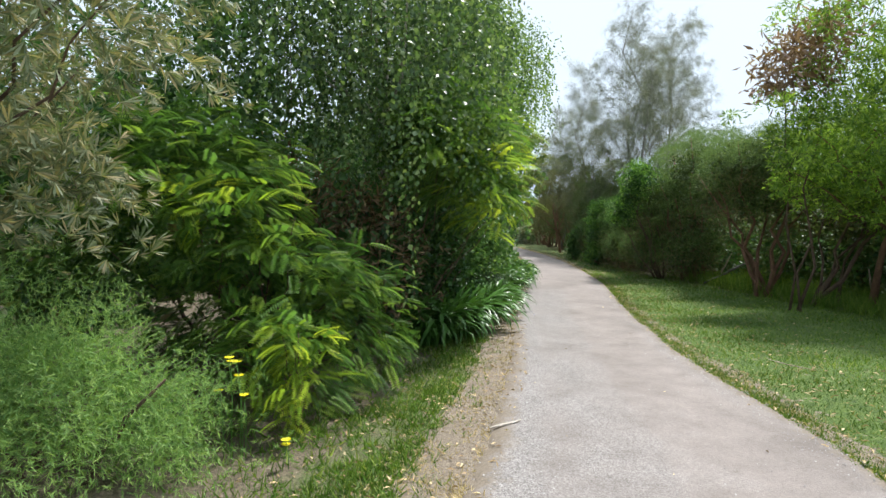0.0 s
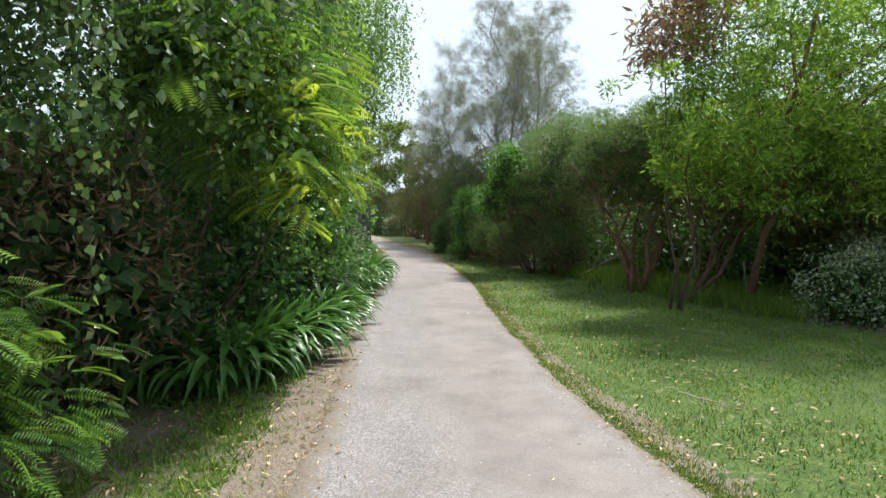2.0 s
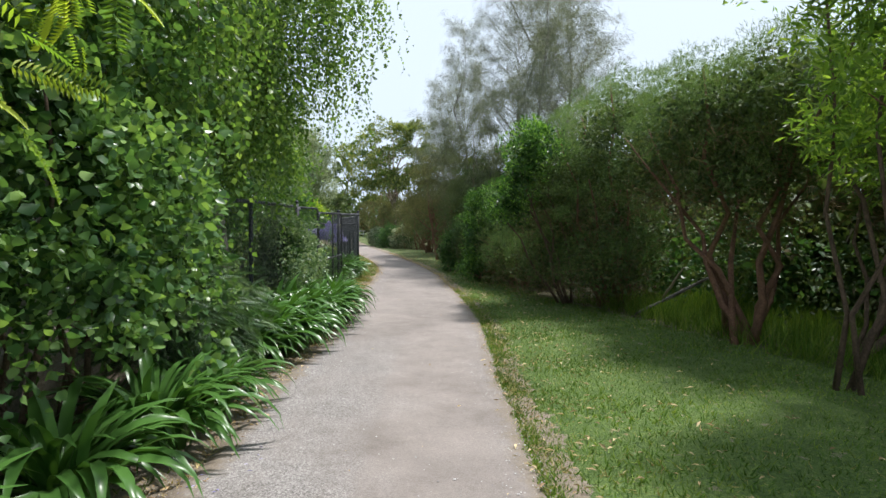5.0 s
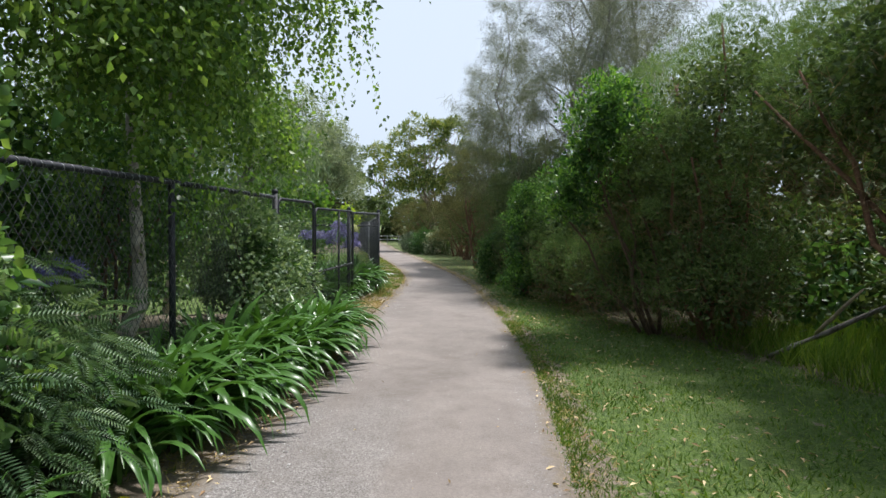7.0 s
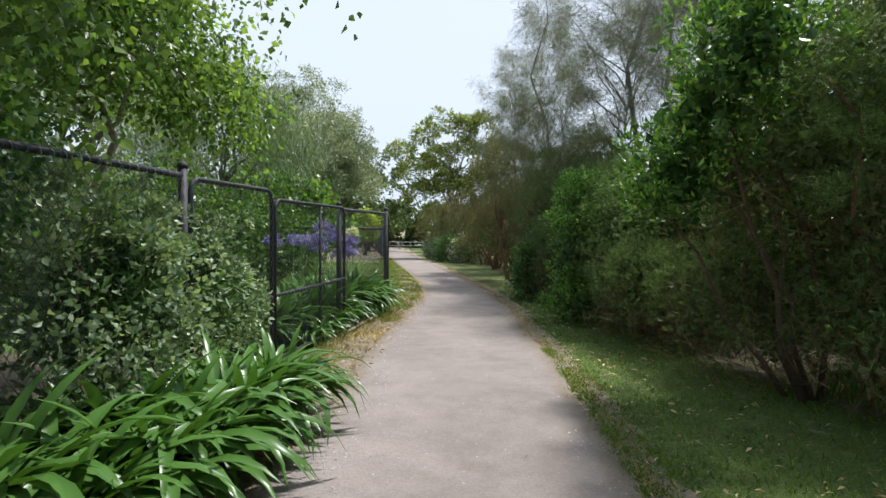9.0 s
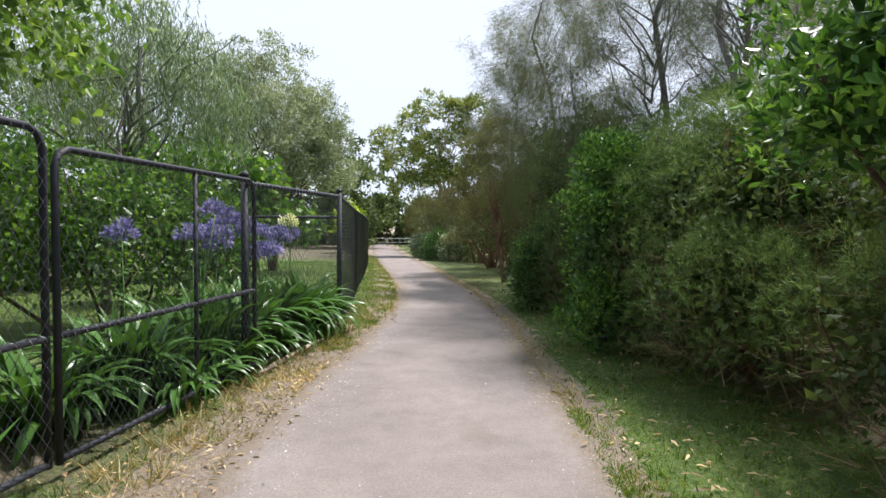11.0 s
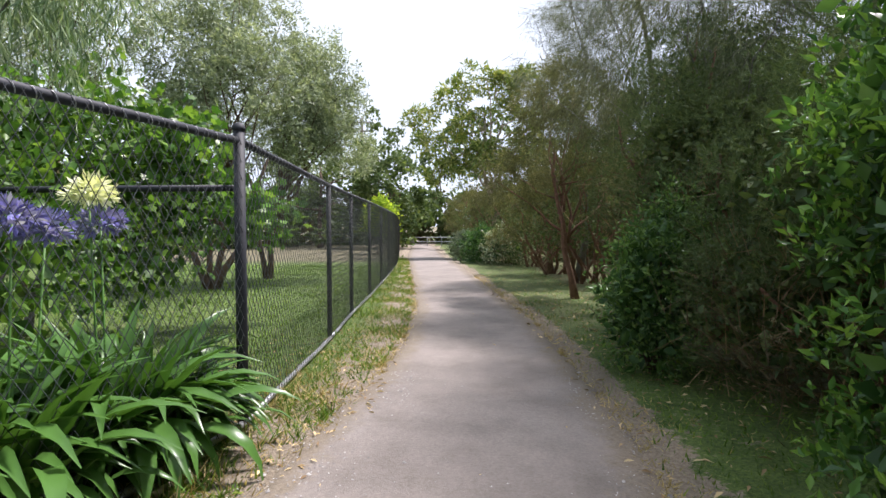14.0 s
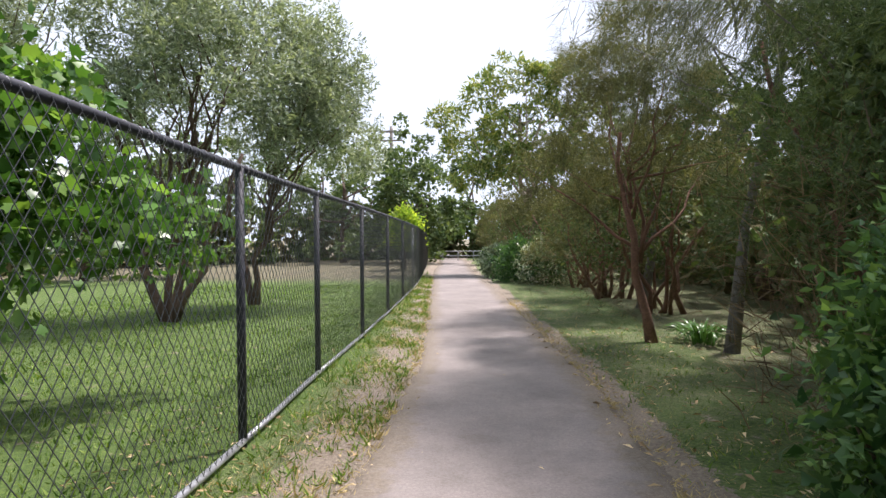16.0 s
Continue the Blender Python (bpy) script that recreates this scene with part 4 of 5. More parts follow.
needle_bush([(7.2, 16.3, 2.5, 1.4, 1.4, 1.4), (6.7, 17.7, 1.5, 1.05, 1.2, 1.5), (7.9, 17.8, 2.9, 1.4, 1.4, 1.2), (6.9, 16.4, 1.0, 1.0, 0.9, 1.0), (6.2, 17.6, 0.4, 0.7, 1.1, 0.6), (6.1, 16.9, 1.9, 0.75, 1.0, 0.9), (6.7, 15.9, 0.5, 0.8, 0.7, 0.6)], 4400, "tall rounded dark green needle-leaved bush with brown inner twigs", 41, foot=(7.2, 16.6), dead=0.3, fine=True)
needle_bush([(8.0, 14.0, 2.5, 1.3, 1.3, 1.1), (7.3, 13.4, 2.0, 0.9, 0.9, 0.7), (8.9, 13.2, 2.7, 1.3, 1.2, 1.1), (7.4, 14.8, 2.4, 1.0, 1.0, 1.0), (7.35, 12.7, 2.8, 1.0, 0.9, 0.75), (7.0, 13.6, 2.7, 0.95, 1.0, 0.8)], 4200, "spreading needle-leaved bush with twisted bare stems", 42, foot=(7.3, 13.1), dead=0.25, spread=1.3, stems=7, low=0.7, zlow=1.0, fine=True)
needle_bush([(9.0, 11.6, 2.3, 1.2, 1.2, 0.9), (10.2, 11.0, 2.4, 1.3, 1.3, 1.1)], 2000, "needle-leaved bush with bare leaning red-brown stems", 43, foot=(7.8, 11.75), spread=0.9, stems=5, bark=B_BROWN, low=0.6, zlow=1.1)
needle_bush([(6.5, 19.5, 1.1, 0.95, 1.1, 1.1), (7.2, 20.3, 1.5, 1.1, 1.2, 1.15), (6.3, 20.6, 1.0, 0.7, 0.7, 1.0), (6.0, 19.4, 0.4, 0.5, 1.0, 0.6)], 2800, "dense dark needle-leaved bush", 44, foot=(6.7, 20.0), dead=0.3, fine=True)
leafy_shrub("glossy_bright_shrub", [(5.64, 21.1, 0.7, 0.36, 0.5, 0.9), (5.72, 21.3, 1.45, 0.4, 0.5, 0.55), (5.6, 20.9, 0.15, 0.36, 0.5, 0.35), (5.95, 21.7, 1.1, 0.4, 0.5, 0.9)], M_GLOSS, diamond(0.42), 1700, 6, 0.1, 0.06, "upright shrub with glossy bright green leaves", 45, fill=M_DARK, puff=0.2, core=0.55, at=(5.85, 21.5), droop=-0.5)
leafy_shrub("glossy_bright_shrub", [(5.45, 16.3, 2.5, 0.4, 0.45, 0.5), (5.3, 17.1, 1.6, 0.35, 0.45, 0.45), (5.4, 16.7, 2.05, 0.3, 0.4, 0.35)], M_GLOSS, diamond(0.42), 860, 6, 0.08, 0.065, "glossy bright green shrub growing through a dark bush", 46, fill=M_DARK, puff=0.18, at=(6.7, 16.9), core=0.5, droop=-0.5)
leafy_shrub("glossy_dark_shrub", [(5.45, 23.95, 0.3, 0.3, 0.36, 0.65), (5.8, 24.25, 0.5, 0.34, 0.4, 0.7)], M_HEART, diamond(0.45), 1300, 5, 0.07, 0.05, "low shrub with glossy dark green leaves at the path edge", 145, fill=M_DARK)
needle_bush([(6.5, 22.9, 1.0, 0.9, 1.0, 1.2), (7.4, 23.2, 1.4, 1.2, 1.2, 1.2), (6.1, 23.2, 0.4, 0.5, 0.8, 0.6)], 2300, "dense grey-green needle-leaved bush beside the path", 47, M_NEEDLE_D, foot=(6.7, 22.8), dead=0.4, fine=True)
needle_bush([(6.4, 25.3, 1.3, 0.95, 1.1, 1.5), (7.2, 26.0, 2.2, 1.2, 1.3, 1.3)], 2500, "dark brownish needle-leaved bush with bare inner twigs", 48, M_NEEDLE_D, foot=(6.6, 25.4), dead=0.5, fine=True)
needle_bush([(7.5, 27.4, 0.9, 0.7, 0.9, 1.2), (8.1, 27.7, 1.6, 0.9, 1.0, 1.0)], 1300, "dark needle-leaved bush in the shade of the she-oaks", 148, M_NEEDLE_D, foot=(7.6, 27.4), dead=0.6, fine=True)
broad_tree("small_tree", (5.95, 29.0, float(gz(29))), (5.6, 29.1, 2.2), [(5.6, 29.1, 2.1, 0.95, 1.0, 0.9), (5.9, 29.4, 3.0, 0.85, 0.9, 0.75), (5.1, 29.8, 1.6, 0.7, 0.8, 0.6), (6.5, 29.3, 1.9, 0.7, 0.8, 0.7)], M_NEEDLE_Y, SPRIG, 2600, 4, 0.1, 0.15, "small crooked tree with red-brown trunk and olive foliage", 49, 0.062, B_RED, 12, 0.0, 0.5, puff=0.24, k=40)
agapanthus(6.5, 29.0, 0.62, 44, "dark tufted strap-leaved clump under the small tree", 171)
for i, (x, y, h) in enumerate(((6.4, 31.8, 1.3), (6.1, 34.2, 1.2), (6.0, 37.0, 1.15), (5.6, 42.5, 1.2), (5.0, 46.0, 1.3), (4.6, 51.0, 1.4))):
    needle_bush([(x, y, h * 0.8, 1.1, 1.4, h), (x + 1.0, y + 0.4, h * 1.3, 1.1, 1.4, h)], 560, "brownish green needle-leaved bush lining the path", 60 + i, M_NEEDLE_Y, 0.2, dead=0.6)
for i, (x, y, r) in enumerate(((5.05, 39.3, 0.8), (4.4, 41.2, 0.6), (5.7, 38.3, 0.85))):
    leafy_shrub("low_round_shrub", [(x, y, 0.15, r, r, r * 0.85)], M_OLIVE if i else M_DARK, LEAF_OVAL, 700, 5, 0.07, 0.08, "low rounded grey-green shrub at the path edge" if i else "low rounded dark green shrub at the path edge", 70 + i, fill=M_DARK, group="low round shrubs")
leafy_shrub("undergrowth", [(9.4, 12.6, 0.5, 1.0, 1.1, 0.8), (9.0, 14.6, 0.6, 1.0, 1.2, 0.9), (8.4, 16.2, 0.6, 0.9, 1.0, 0.9), (10.4, 10.8, 0.5, 1.0, 1.0, 0.9), (11.4, 9.2, 0.6, 1.2, 1.2, 1.0), (8.3, 18.5, 0.8, 1.0, 1.5, 1.1), (8.0, 21.0, 0.8, 1.0, 1.5, 1.1), (8.0, 24.0, 0.8, 1.0, 1.5, 1.1)], M_FAR, LEAF_OVAL, 2600, 5, 0.14, 0.09, "tangled dull green undergrowth behind bare stems", 150, fill=M_DARK)
sheoak((7.9, 25.3, float(gz(25))), 10.6, "tall wispy grey she-oak above the bushes", 81, 2.3, 2300, (0.2, 0.2), r=0.11, whips=56)
sheoak((6.6, 28.4, float(gz(28))), 8.8, "slender wispy grey she-oak above the bushes", 82, 1.8, 1900, (0.2, 0.2), r=0.07, whips=44)
sheoak((9.6, 25.4, float(gz(25))), 9.8, "tall wispy she-oak with forked stems", 83, 2.4, 2700, (0.4, 0.3), r=0.11, size=0.22, whips=56)
sheoak((7.9, 22.3, float(gz(22))), 8.2, "wispy grey she-oak rising behind the path-side bushes", 86, 2.1, 1500, (0.0, 0.2), r=0.08, whips=44, low=0.35)
sheoak((6.7, 32.5, float(gz(32))), 7.6, "wispy grey she-oak beyond the small tree", 84, 1.6, 1500, (0, 0.2), r=0.08, whips=34)
sheoak((7.0, 25.8, float(gz(25))), 4.9, "dark drooping she-oak hanging long needles over the path edge", 85, 2.5, 750, (-0.4, 0.2), 1.1, 0.07, 0.2, 0.26, 30, M_SHEOAK_D, 0.75, 0.022)

# far trees at the path's end
GUM = [(4.8, 43.5, 6.9, 0.75, 0.7, 0.5), (3.9, 43.3, 6.1, 0.6, 0.6, 0.4), (2.7, 43.2, 5.3, 0.6, 0.6, 0.4), (5.9, 43.6, 6.6, 0.7, 0.7, 0.5), (7.0, 43.5, 6.7, 0.7, 0.7, 0.5), (3.4, 43.0, 4.3, 0.9, 0.8, 0.6), (4.7, 43.2, 4.9, 0.9, 0.8, 0.6),
       (6.2, 43.4, 5.2, 0.8, 0.8, 0.5), (7.6, 43.4, 5.3, 0.8, 0.8, 0.5), (5.2, 43.0, 3.5, 0.9, 0.8, 0.6), (6.9, 43.2, 3.9, 0.9, 0.8, 0.6), (3.6, 43.0, 3.0, 0.7, 0.8, 0.5)]
broad_tree("gum_tree", (5.8, 43.8, float(gz(44))), (5.2, 43.5, 5.6), GUM, M_GUM, LEAF_WATTLE, 900, 12, 0.16, 0.24, "tall gum tree with pale limbs and leaf clumps", 91, 0.13, B_PALE, 20, 0.3, 0.5, puff=0.4, k=60)

# ---- the orchard behind the fence ----
def olive(base, top, blobs, seed, label, extra, n=2600):
    return broad_tree("olive_tree", base, top, blobs, M_OLIVE, diamond(0.27, 0.05), int(n * 1.05), 12, 0.14, 0.1, label, seed, 0.08, B_BROWN, 18, -0.1, 0.3, extra, "olive trees", 0.4, rough=0.4, puff=0.27, k=46)


z31 = float(gz(31))
olive((-0.85, 30.6, z31), (-0.6, 30.9, 2.6), [(-0.5, 31.0, 3.6, 1.3, 1.2, 1.1), (-1.4, 31.0, 4.5, 1.3, 1.2, 1.1), (-1.5, 30.8, 2.9, 1.1, 1.1, 0.9), (-0.2, 31.3, 5.0, 1.0, 1.0, 0.9)], 201, "grey-green olive tree with several crooked stems on the lawn",
      [((-0.9, 30.6, z31 - 0.05), (-1.8, 30.8, 2.6), 0.09, 0.03), ((-0.8, 30.6, z31 - 0.05), (0.2, 30.9, 2.3), 0.08, 0.03), ((-0.95, 30.7, z31 - 0.05), (-1.2, 31.2, 2.8), 0.07, 0.03)])
olive((-0.5, 33.0, z31), (0.0, 33.0, 2.6), [(0.4, 32.8, 3.6, 1.2, 1.1, 1.1), (1.1, 32.6, 3.4, 0.8, 0.9, 0.75), (0.75, 32.6, 4.4, 0.75, 0.9, 0.7), (0.6, 32.8, 2.6, 1.3, 1.2, 0.7)], 202, "grey-green olive tree with forked trunk on the lawn",
      [((-0.55, 33.0, z31 - 0.05), (-1.0, 33.1, 2.2), 0.08, 0.03)], 2300)
olive((-4.6, 30.5, z31), (-4.3, 30.5, 3.0), [(-3.9, 30.4, 4.0, 1.4, 1.3, 1.3), (-5.0, 30.6, 4.6, 1.5, 1.3, 1.3), (-3.2, 30.8, 5.2, 1.1, 1.1, 1.0), (-4.6, 30.0, 2.8, 1.3, 1.1, 0.8)], 203, "broad grey-green olive tree on the lawn", [], 2000)
olive((-4.8, 24.6, z31), (-4.4, 24.6, 3.0), [(-3.6, 24.6, 3.9, 1.4, 1.3, 1.3), (-4.9, 24.8, 4.4, 1.5, 1.3, 1.3), (-2.6, 25.2, 4.4, 1.0, 1.1, 1.0)], 204, "broad grey-green olive tree by the garden bed", [], 1700)
broad_tree("lobed_leaved_tree", (-0.9, 25.6, z31), (-0.5, 25.7, 2.0), [(1.1, 25.9, 1.1, 0.55, 0.5, 0.5), (0.45, 25.8, 1.3, 0.7, 0.6, 0.7), (-0.4, 25.6, 1.7, 1.0, 0.9, 0.8), (1.5, 26.4, 1.05, 0.35, 0.4, 0.25), (0.3, 25.2, 0.6, 0.6, 0.5, 0.55), (0.7, 26.0, 1.9, 0.5, 0.5, 0.35)],
           M_MAPLE, LEAF_LOBED, 820, 5, 0.14, 0.115, "young tree with large glossy lobed leaves behind the fence", 205, 0.05, B_GREY, 12, 0.5, 0.35, (), "", 0.3, 0.6, 0.4)
leafy_shrub("garden_shrub", [(0.0, 22.4, 0.9, 1.0, 0.9, 0.9), (0.9, 22.9, 0.8, 0.7, 0.6, 0.7), (-1.2, 22.0, 1.1, 1.1, 1.0, 1.1)], M_MAPLE, LEAF_OVAL, 1300, 5, 0.12, 0.08, "leafy green shrub behind the garden bed", 206, inner=0.5)
birch((-0.7, 19.0, float(gz(19))), (-0.3, 18.8, 4.6), [(0.3, 18.2, 3.0, 1.0, 1.1, 0.9), (-0.8, 19.0, 3.4, 1.3, 1.2, 1.2), (0.95, 18.7, 2.5, 0.6, 0.7, 0.5), (-0.2, 18.6, 4.5, 1.2, 1.2, 1.0), (-1.6, 18.4, 2.4, 1.0, 1.0, 1.0)], 360, 0.8,
      "bright green birch leaning towards the gate", M_BIRCH2, 207, 0.07, 2600, 0.06)


def weeping_gum(base, top, blobs, seed, label):
    """A gum with long narrow leaves hanging in strings."""
    rs, rng = np.random.RandomState(seed), random.Random(seed)
    t = thing("weeping_gum", base, label, "tree")
    woody(t, B_GREY, base, forked(base, top, blob_targets(blobs, 14, rs), 0.07, rng), rng)
    starts, _ = on_blobs(blobs, 760, rs, 0.3, 0.2, -0.6)
    hanging("crown", t, M_GREYLEAF, diamond(0.13, 0.03), starts, 0.8, 0.04, 0.13, rs, 0.06, "", 0.5)
    return t


weeping_gum((-0.9, 23.8, z31), (-0.3, 23.7, 3.6), [(0.5, 23.6, 3.3, 0.9, 0.8, 0.7), (-0.4, 23.7, 3.8, 1.1, 0.9, 0.9), (-1.5, 23.6, 3.0, 1.1, 0.9, 0.9), (0.6, 23.5, 2.7, 0.9, 0.7, 0.6)], 209, "gum tree with long narrow hanging grey-green leaves")
leafy_shrub("yellow_green_shrub", [(0.6, 46.0, 1.3, 0.6, 0.7, 0.8)], M_YOUNG, LEAF_OVAL, 330, 5, 0.15, 0.14, "yellow-green shrub behind the far fence", 208)


# ---- fence ----
def wire_net(parent, a, b, z0a, z1a, z0b, z1b, pitch=0.068, r=0.0019):
    """Diamond netting between two posts: slanting wires, each a thin three-sided rod."""
    a, b = np.array(a, dtype=float), np.array(b, dtype=float)
    L = np.linalg.norm(b - a)
    u = (b - a) / L
    side = np.array((-u[1], u[0]))
    H = z1a - z0a
    V, Fc = [], []

    def at(s, h):
        f = s / L
        z0, z1 = z0a + (z0b - z0a) * f, z1a + (z1b - z1a) * f
        p = a + u * s
        return np.array((p[0], p[1], z0 + (z1 - z0) * h / H))

    for sd in (1, -1):
        k = -H * 1.45 if sd > 0 else 0.0
        end = L if sd > 0 else L + H * 1.45
        slope = 1.45
        while k < end:
            h0, h1 = 0.0, H
            s0, s1 = k, k + sd * H / slope * 1.0
            lo, hi = (s0, s1) if sd > 0 else (s1, s0)
            if lo < 0:
                f = (0 - s0) / (s1 - s0)
                if sd > 0:
                    h0, s0 = H * f, 0.0
                else:
                    h1, s1 = H * f, 0.0
            if hi > L:
                f = (L - k) / (sd * H / slope)
                if sd > 0:
                    h1, s1 = H * f, L
                else:
                    h0, s0 = H * f, L
            k += pitch
            if h1 - h0 < 0.02 or h0 < 0 or h1 > H + 1e-6:
                continue
            p, q = at(s0, h0), at(s1, h1)
            o = np.array((side[0], side[1], 0)) * 0.002 * sd
            n3 = np.array((side[0], side[1], 0))
            t3 = np.cross((q - p) / np.linalg.norm(q - p), n3)
            i = len(V)
            for w in (0, 2.094, 4.189):
                e = (n3 * math.cos(w) + t3 * math.sin(w)) * r + o
                V += [p + e, q + e]
            for m in range(3):
                j = (m + 1) % 3
                Fc.append((i + 2 * m, i + 2 * m + 1, i + 2 * j + 1, i + 2 * j))
    return from_arrays("wire_netting", np.array(V), np.array(Fc), M_WIRE, parent)


def post(parent, x, y, top, r=0.027, material=None, cap=True):
    z = float(gz(y))
    bm = tube(bmesh.new(), [(x, y, z - 0.06), (x, y, top)], [r, r], 12)
    p = part("post", bm, material or M_BLACK, parent)
    if cap:
        bm = tube(bmesh.new(), [(x, y, top), (x, y, top + 0.012), (x, y, top + 0.035), (x, y, top + 0.045)], [r * 1.15, r * 1.2, r * 0.85, r * 0.3], 12)
        c = part("cap", bm, material or M_BLACK, p)
        c.parent = p
    return p


def rail(parent, a, b, r=0.021, name="rail", material=None, ties=True):
    rng = random.Random(int(abs(a[0] * 100 + a[1] * 7)))
    rl = part(name, tube(bmesh.new(), bent(a, b, 4, 0.003, rng), [r] * 5, 10), material or M_BLACK, parent)
    if ties:
        # wire wound round the rail
        A, B = Vector(a), Vector(b)
        d = (B - A)
        n = int(d.length / 0.01)
        d.normalize()
        s1 = d.orthogonal().normalized()
        s2 = d.cross(s1)
        pts = [A.lerp(B, i / n) + (s1 * math.cos(i * 0.75) + s2 * math.sin(i * 0.75)) * (r + 0.002) for i in range(n + 1)]
        part("binding_wire", tube(bmesh.new(), pts, [0.0028] * len(pts), 3), M_GALV if material is None else M_WIRE, parent, "pale binding wire wound round the rail")
    return rl


FENCE = [(0.63, 12.0, 1.56), (1.03, 14.2, 1.55), (1.44, 16.46, 1.53)]
FENCE2 = [(2.12, 20.03, 1.42), (2.64, 22.58, 1.44), (2.58, 25.3, 1.37), (2.5, 27.1, 1.36), (2.45, 29.2, 1.345), (2.36, 31.6, 1.33), (2.26, 34.0, 1.31), (2.15, 36.5, 1.29), (2.0, 38.9, 1.27), (1.8, 41.3, 1.25), (1.6, 43.7, 1.23), (1.4, 46.1, 1.22), (1.2, 48.5, 1.2), (0.95, 51.2, 1.2), (0.6, 55.0, 1.2), (0.1, 60.0, 1.2)]


def fence(points, label, lower=True, tall=()):
    x0, y0, _ = points[0]
    t = thing("chain_link_fence", (x0, y0, float(gz(y0))), label, "fence")
    for i, (x, y, top) in enumerate(points):
        big = i in tall
        post(t, x, y, top + (0.06 if big else 0.0), 0.033 if big else 0.026, M_GALV if 36 < y < 37 else None, big)
    for (x, y, za), (x2, y2, zb) in zip(points, points[1:]):
        near = y < 36
        rail(t, (x, y, za), (x2, y2, zb), 0.022, "top_rail", None, near)
        rail(t, (x + 0.01, y, float(gz(y)) + 0.045), (x2 + 0.01, y2, float(gz(y2)) + 0.045), 0.02, "bottom_rail", M_GALV if y > 15 else None, False)
        wire_net(t, (x + 0.026, y), (x2 + 0.026, y2), float(gz(y)) + 0.05, za, float(gz(y2)) + 0.05, zb, 0.068 if near else 0.11, 0.0021 if near else 0.003)
    return t


fence(FENCE, "black chain-link fence half hidden by shrubs", tall=(2,))
fence(FENCE2, "long black chain-link fence with round posts beside the path", tall=(0, 1))


def gate_leaf(a, b, top, label, mid):
    """A gate leaf: rounded tubular frame, middle rail and netting."""
    a, b = Vector((*a, 0)), Vector((*b, 0))
    zb = float(gz(a.y)) + 0.08
    t = thing("gate", (a.x, a.y, zb), label, "gate", "gate leaves")
    c = 0.09
    u = (b - a).normalized()

    def p(base, s, z):
        q = base + u * s
        return (q.x, q.y, z)
    pts = [p(a, 0, zb), p(a, 0, top - c), p(a, c * 0.3, top - c * 0.3), p(a, c, top), p(b, -c, top), p(b, -c * 0.3, top - c * 0.3), p(b, 0, top - c), p(b, 0, zb)]
    part("gate_frame", tube(bmesh.new(), pts, [0.019] * 8, 10), M_BLACK, t)
    rail(t, p(a, 0, zb + 0.02), p(b, 0, zb + 0.02), 0.018, "bottom_rail", None, False)
    rail(t, p(a, 0, mid), p(b, 0, mid), 0.018, "middle_rail", None, True)
    if (b - a).length > 1.8:
        m = a.lerp(b, 0.58)
        part("middle_stile", tube(bmesh.new(), [(m.x, m.y, zb), (m.x, m.y, top)], [0.016, 0.016], 8), M_BLACK, t)
    wire_net(t, (a.x + 0.024, a.y), (b.x + 0.024, b.y), zb, top, zb, top)
    return t


gate_leaf((1.46, 16.55), (1.73, 17.9), 1.52, "black tubular gate leaf with wire netting", 0.5)
gate_leaf((1.745, 17.97), (2.185, 20.08), 1.44, "black tubular gate leaf with wire netting and a middle rail", 0.5)


def cross_fence():
    t = thing("cross_fence", (2.6, 22.6, float(gz(22.6))), "low black cross fence dividing garden and lawn", "fence")
    pts = [(2.6, 22.62), (-0.2, 22.85), (-3.0, 23.1)]
    for x, y in pts[1:]:
        post(t, x, y, 1.2)
    for (x, y), (x2, y2) in zip(pts, pts[1:]):
        rail(t, (x, y, 1.17), (x2, y2, 1.17), 0.02, "top_rail", None, False)
        wire_net(t, (x, y + 0.02), (x2, y2 + 0.02), float(gz(y)) + 0.05, 1.17, float(gz(y2)) + 0.05, 1.17, 0.075)
    return t


cross_fence()

# ---- far things ----
def utility_pole():
    t = thing("utility_pole", (-4.7, 75.0, float(gz(75))), "grey timber utility pole with cross-arms and wires", "pole")
    part("pole", tube(bmesh.new(), [(-4.7, 75, -0.6), (-4.7, 75, 5), (-4.7, 75, 11.2)], [0.2, 0.18, 0.14], 10), M_POLE, t)
    for z in (10.7, 9.9):
        bm = bmesh.new()
        bmesh.ops.create_cube(bm, size=1.0, matrix=Matrix.LocRotScale((-4.7, 74.85, z), None, (2.2, 0.12, 0.14)))
        part("cross_arm", bm, M_POLE, t)
    for dx in (-0.9, 0.9):
        rng = random.Random(3)
        part("wire", tube(bmesh.new(), [(-4.7 + dx, 74.85, 10.85), (-14.7 + dx, 73, 10.1), (-30 + dx, 70, 10.9)], [0.02] * 3, 4), M_BLACK, t)
    return t


utility_pole()


def white_railing():
    t = thing("white_railing", (2.5, 56.0, float(gz(56))), "low pale metal railing at the far bend of the path", "railing")
    z = float(gz(56))
    for x in (1.4, 2.3, 3.2, 4.1):
        part("post", tube(bmesh.new(), [(x, 56, z - 0.05), (x, 56, z + 0.6)], [0.025, 0.025], 8), M_WHITE, t)
    for h in (0.3, 0.57):
        part("rail", tube(bmesh.new(), [(1.2, 56, z + h), (4.3, 56, z + h)], [0.028, 0.028], 8), M_WHITE, t)
    return t


white_railing()


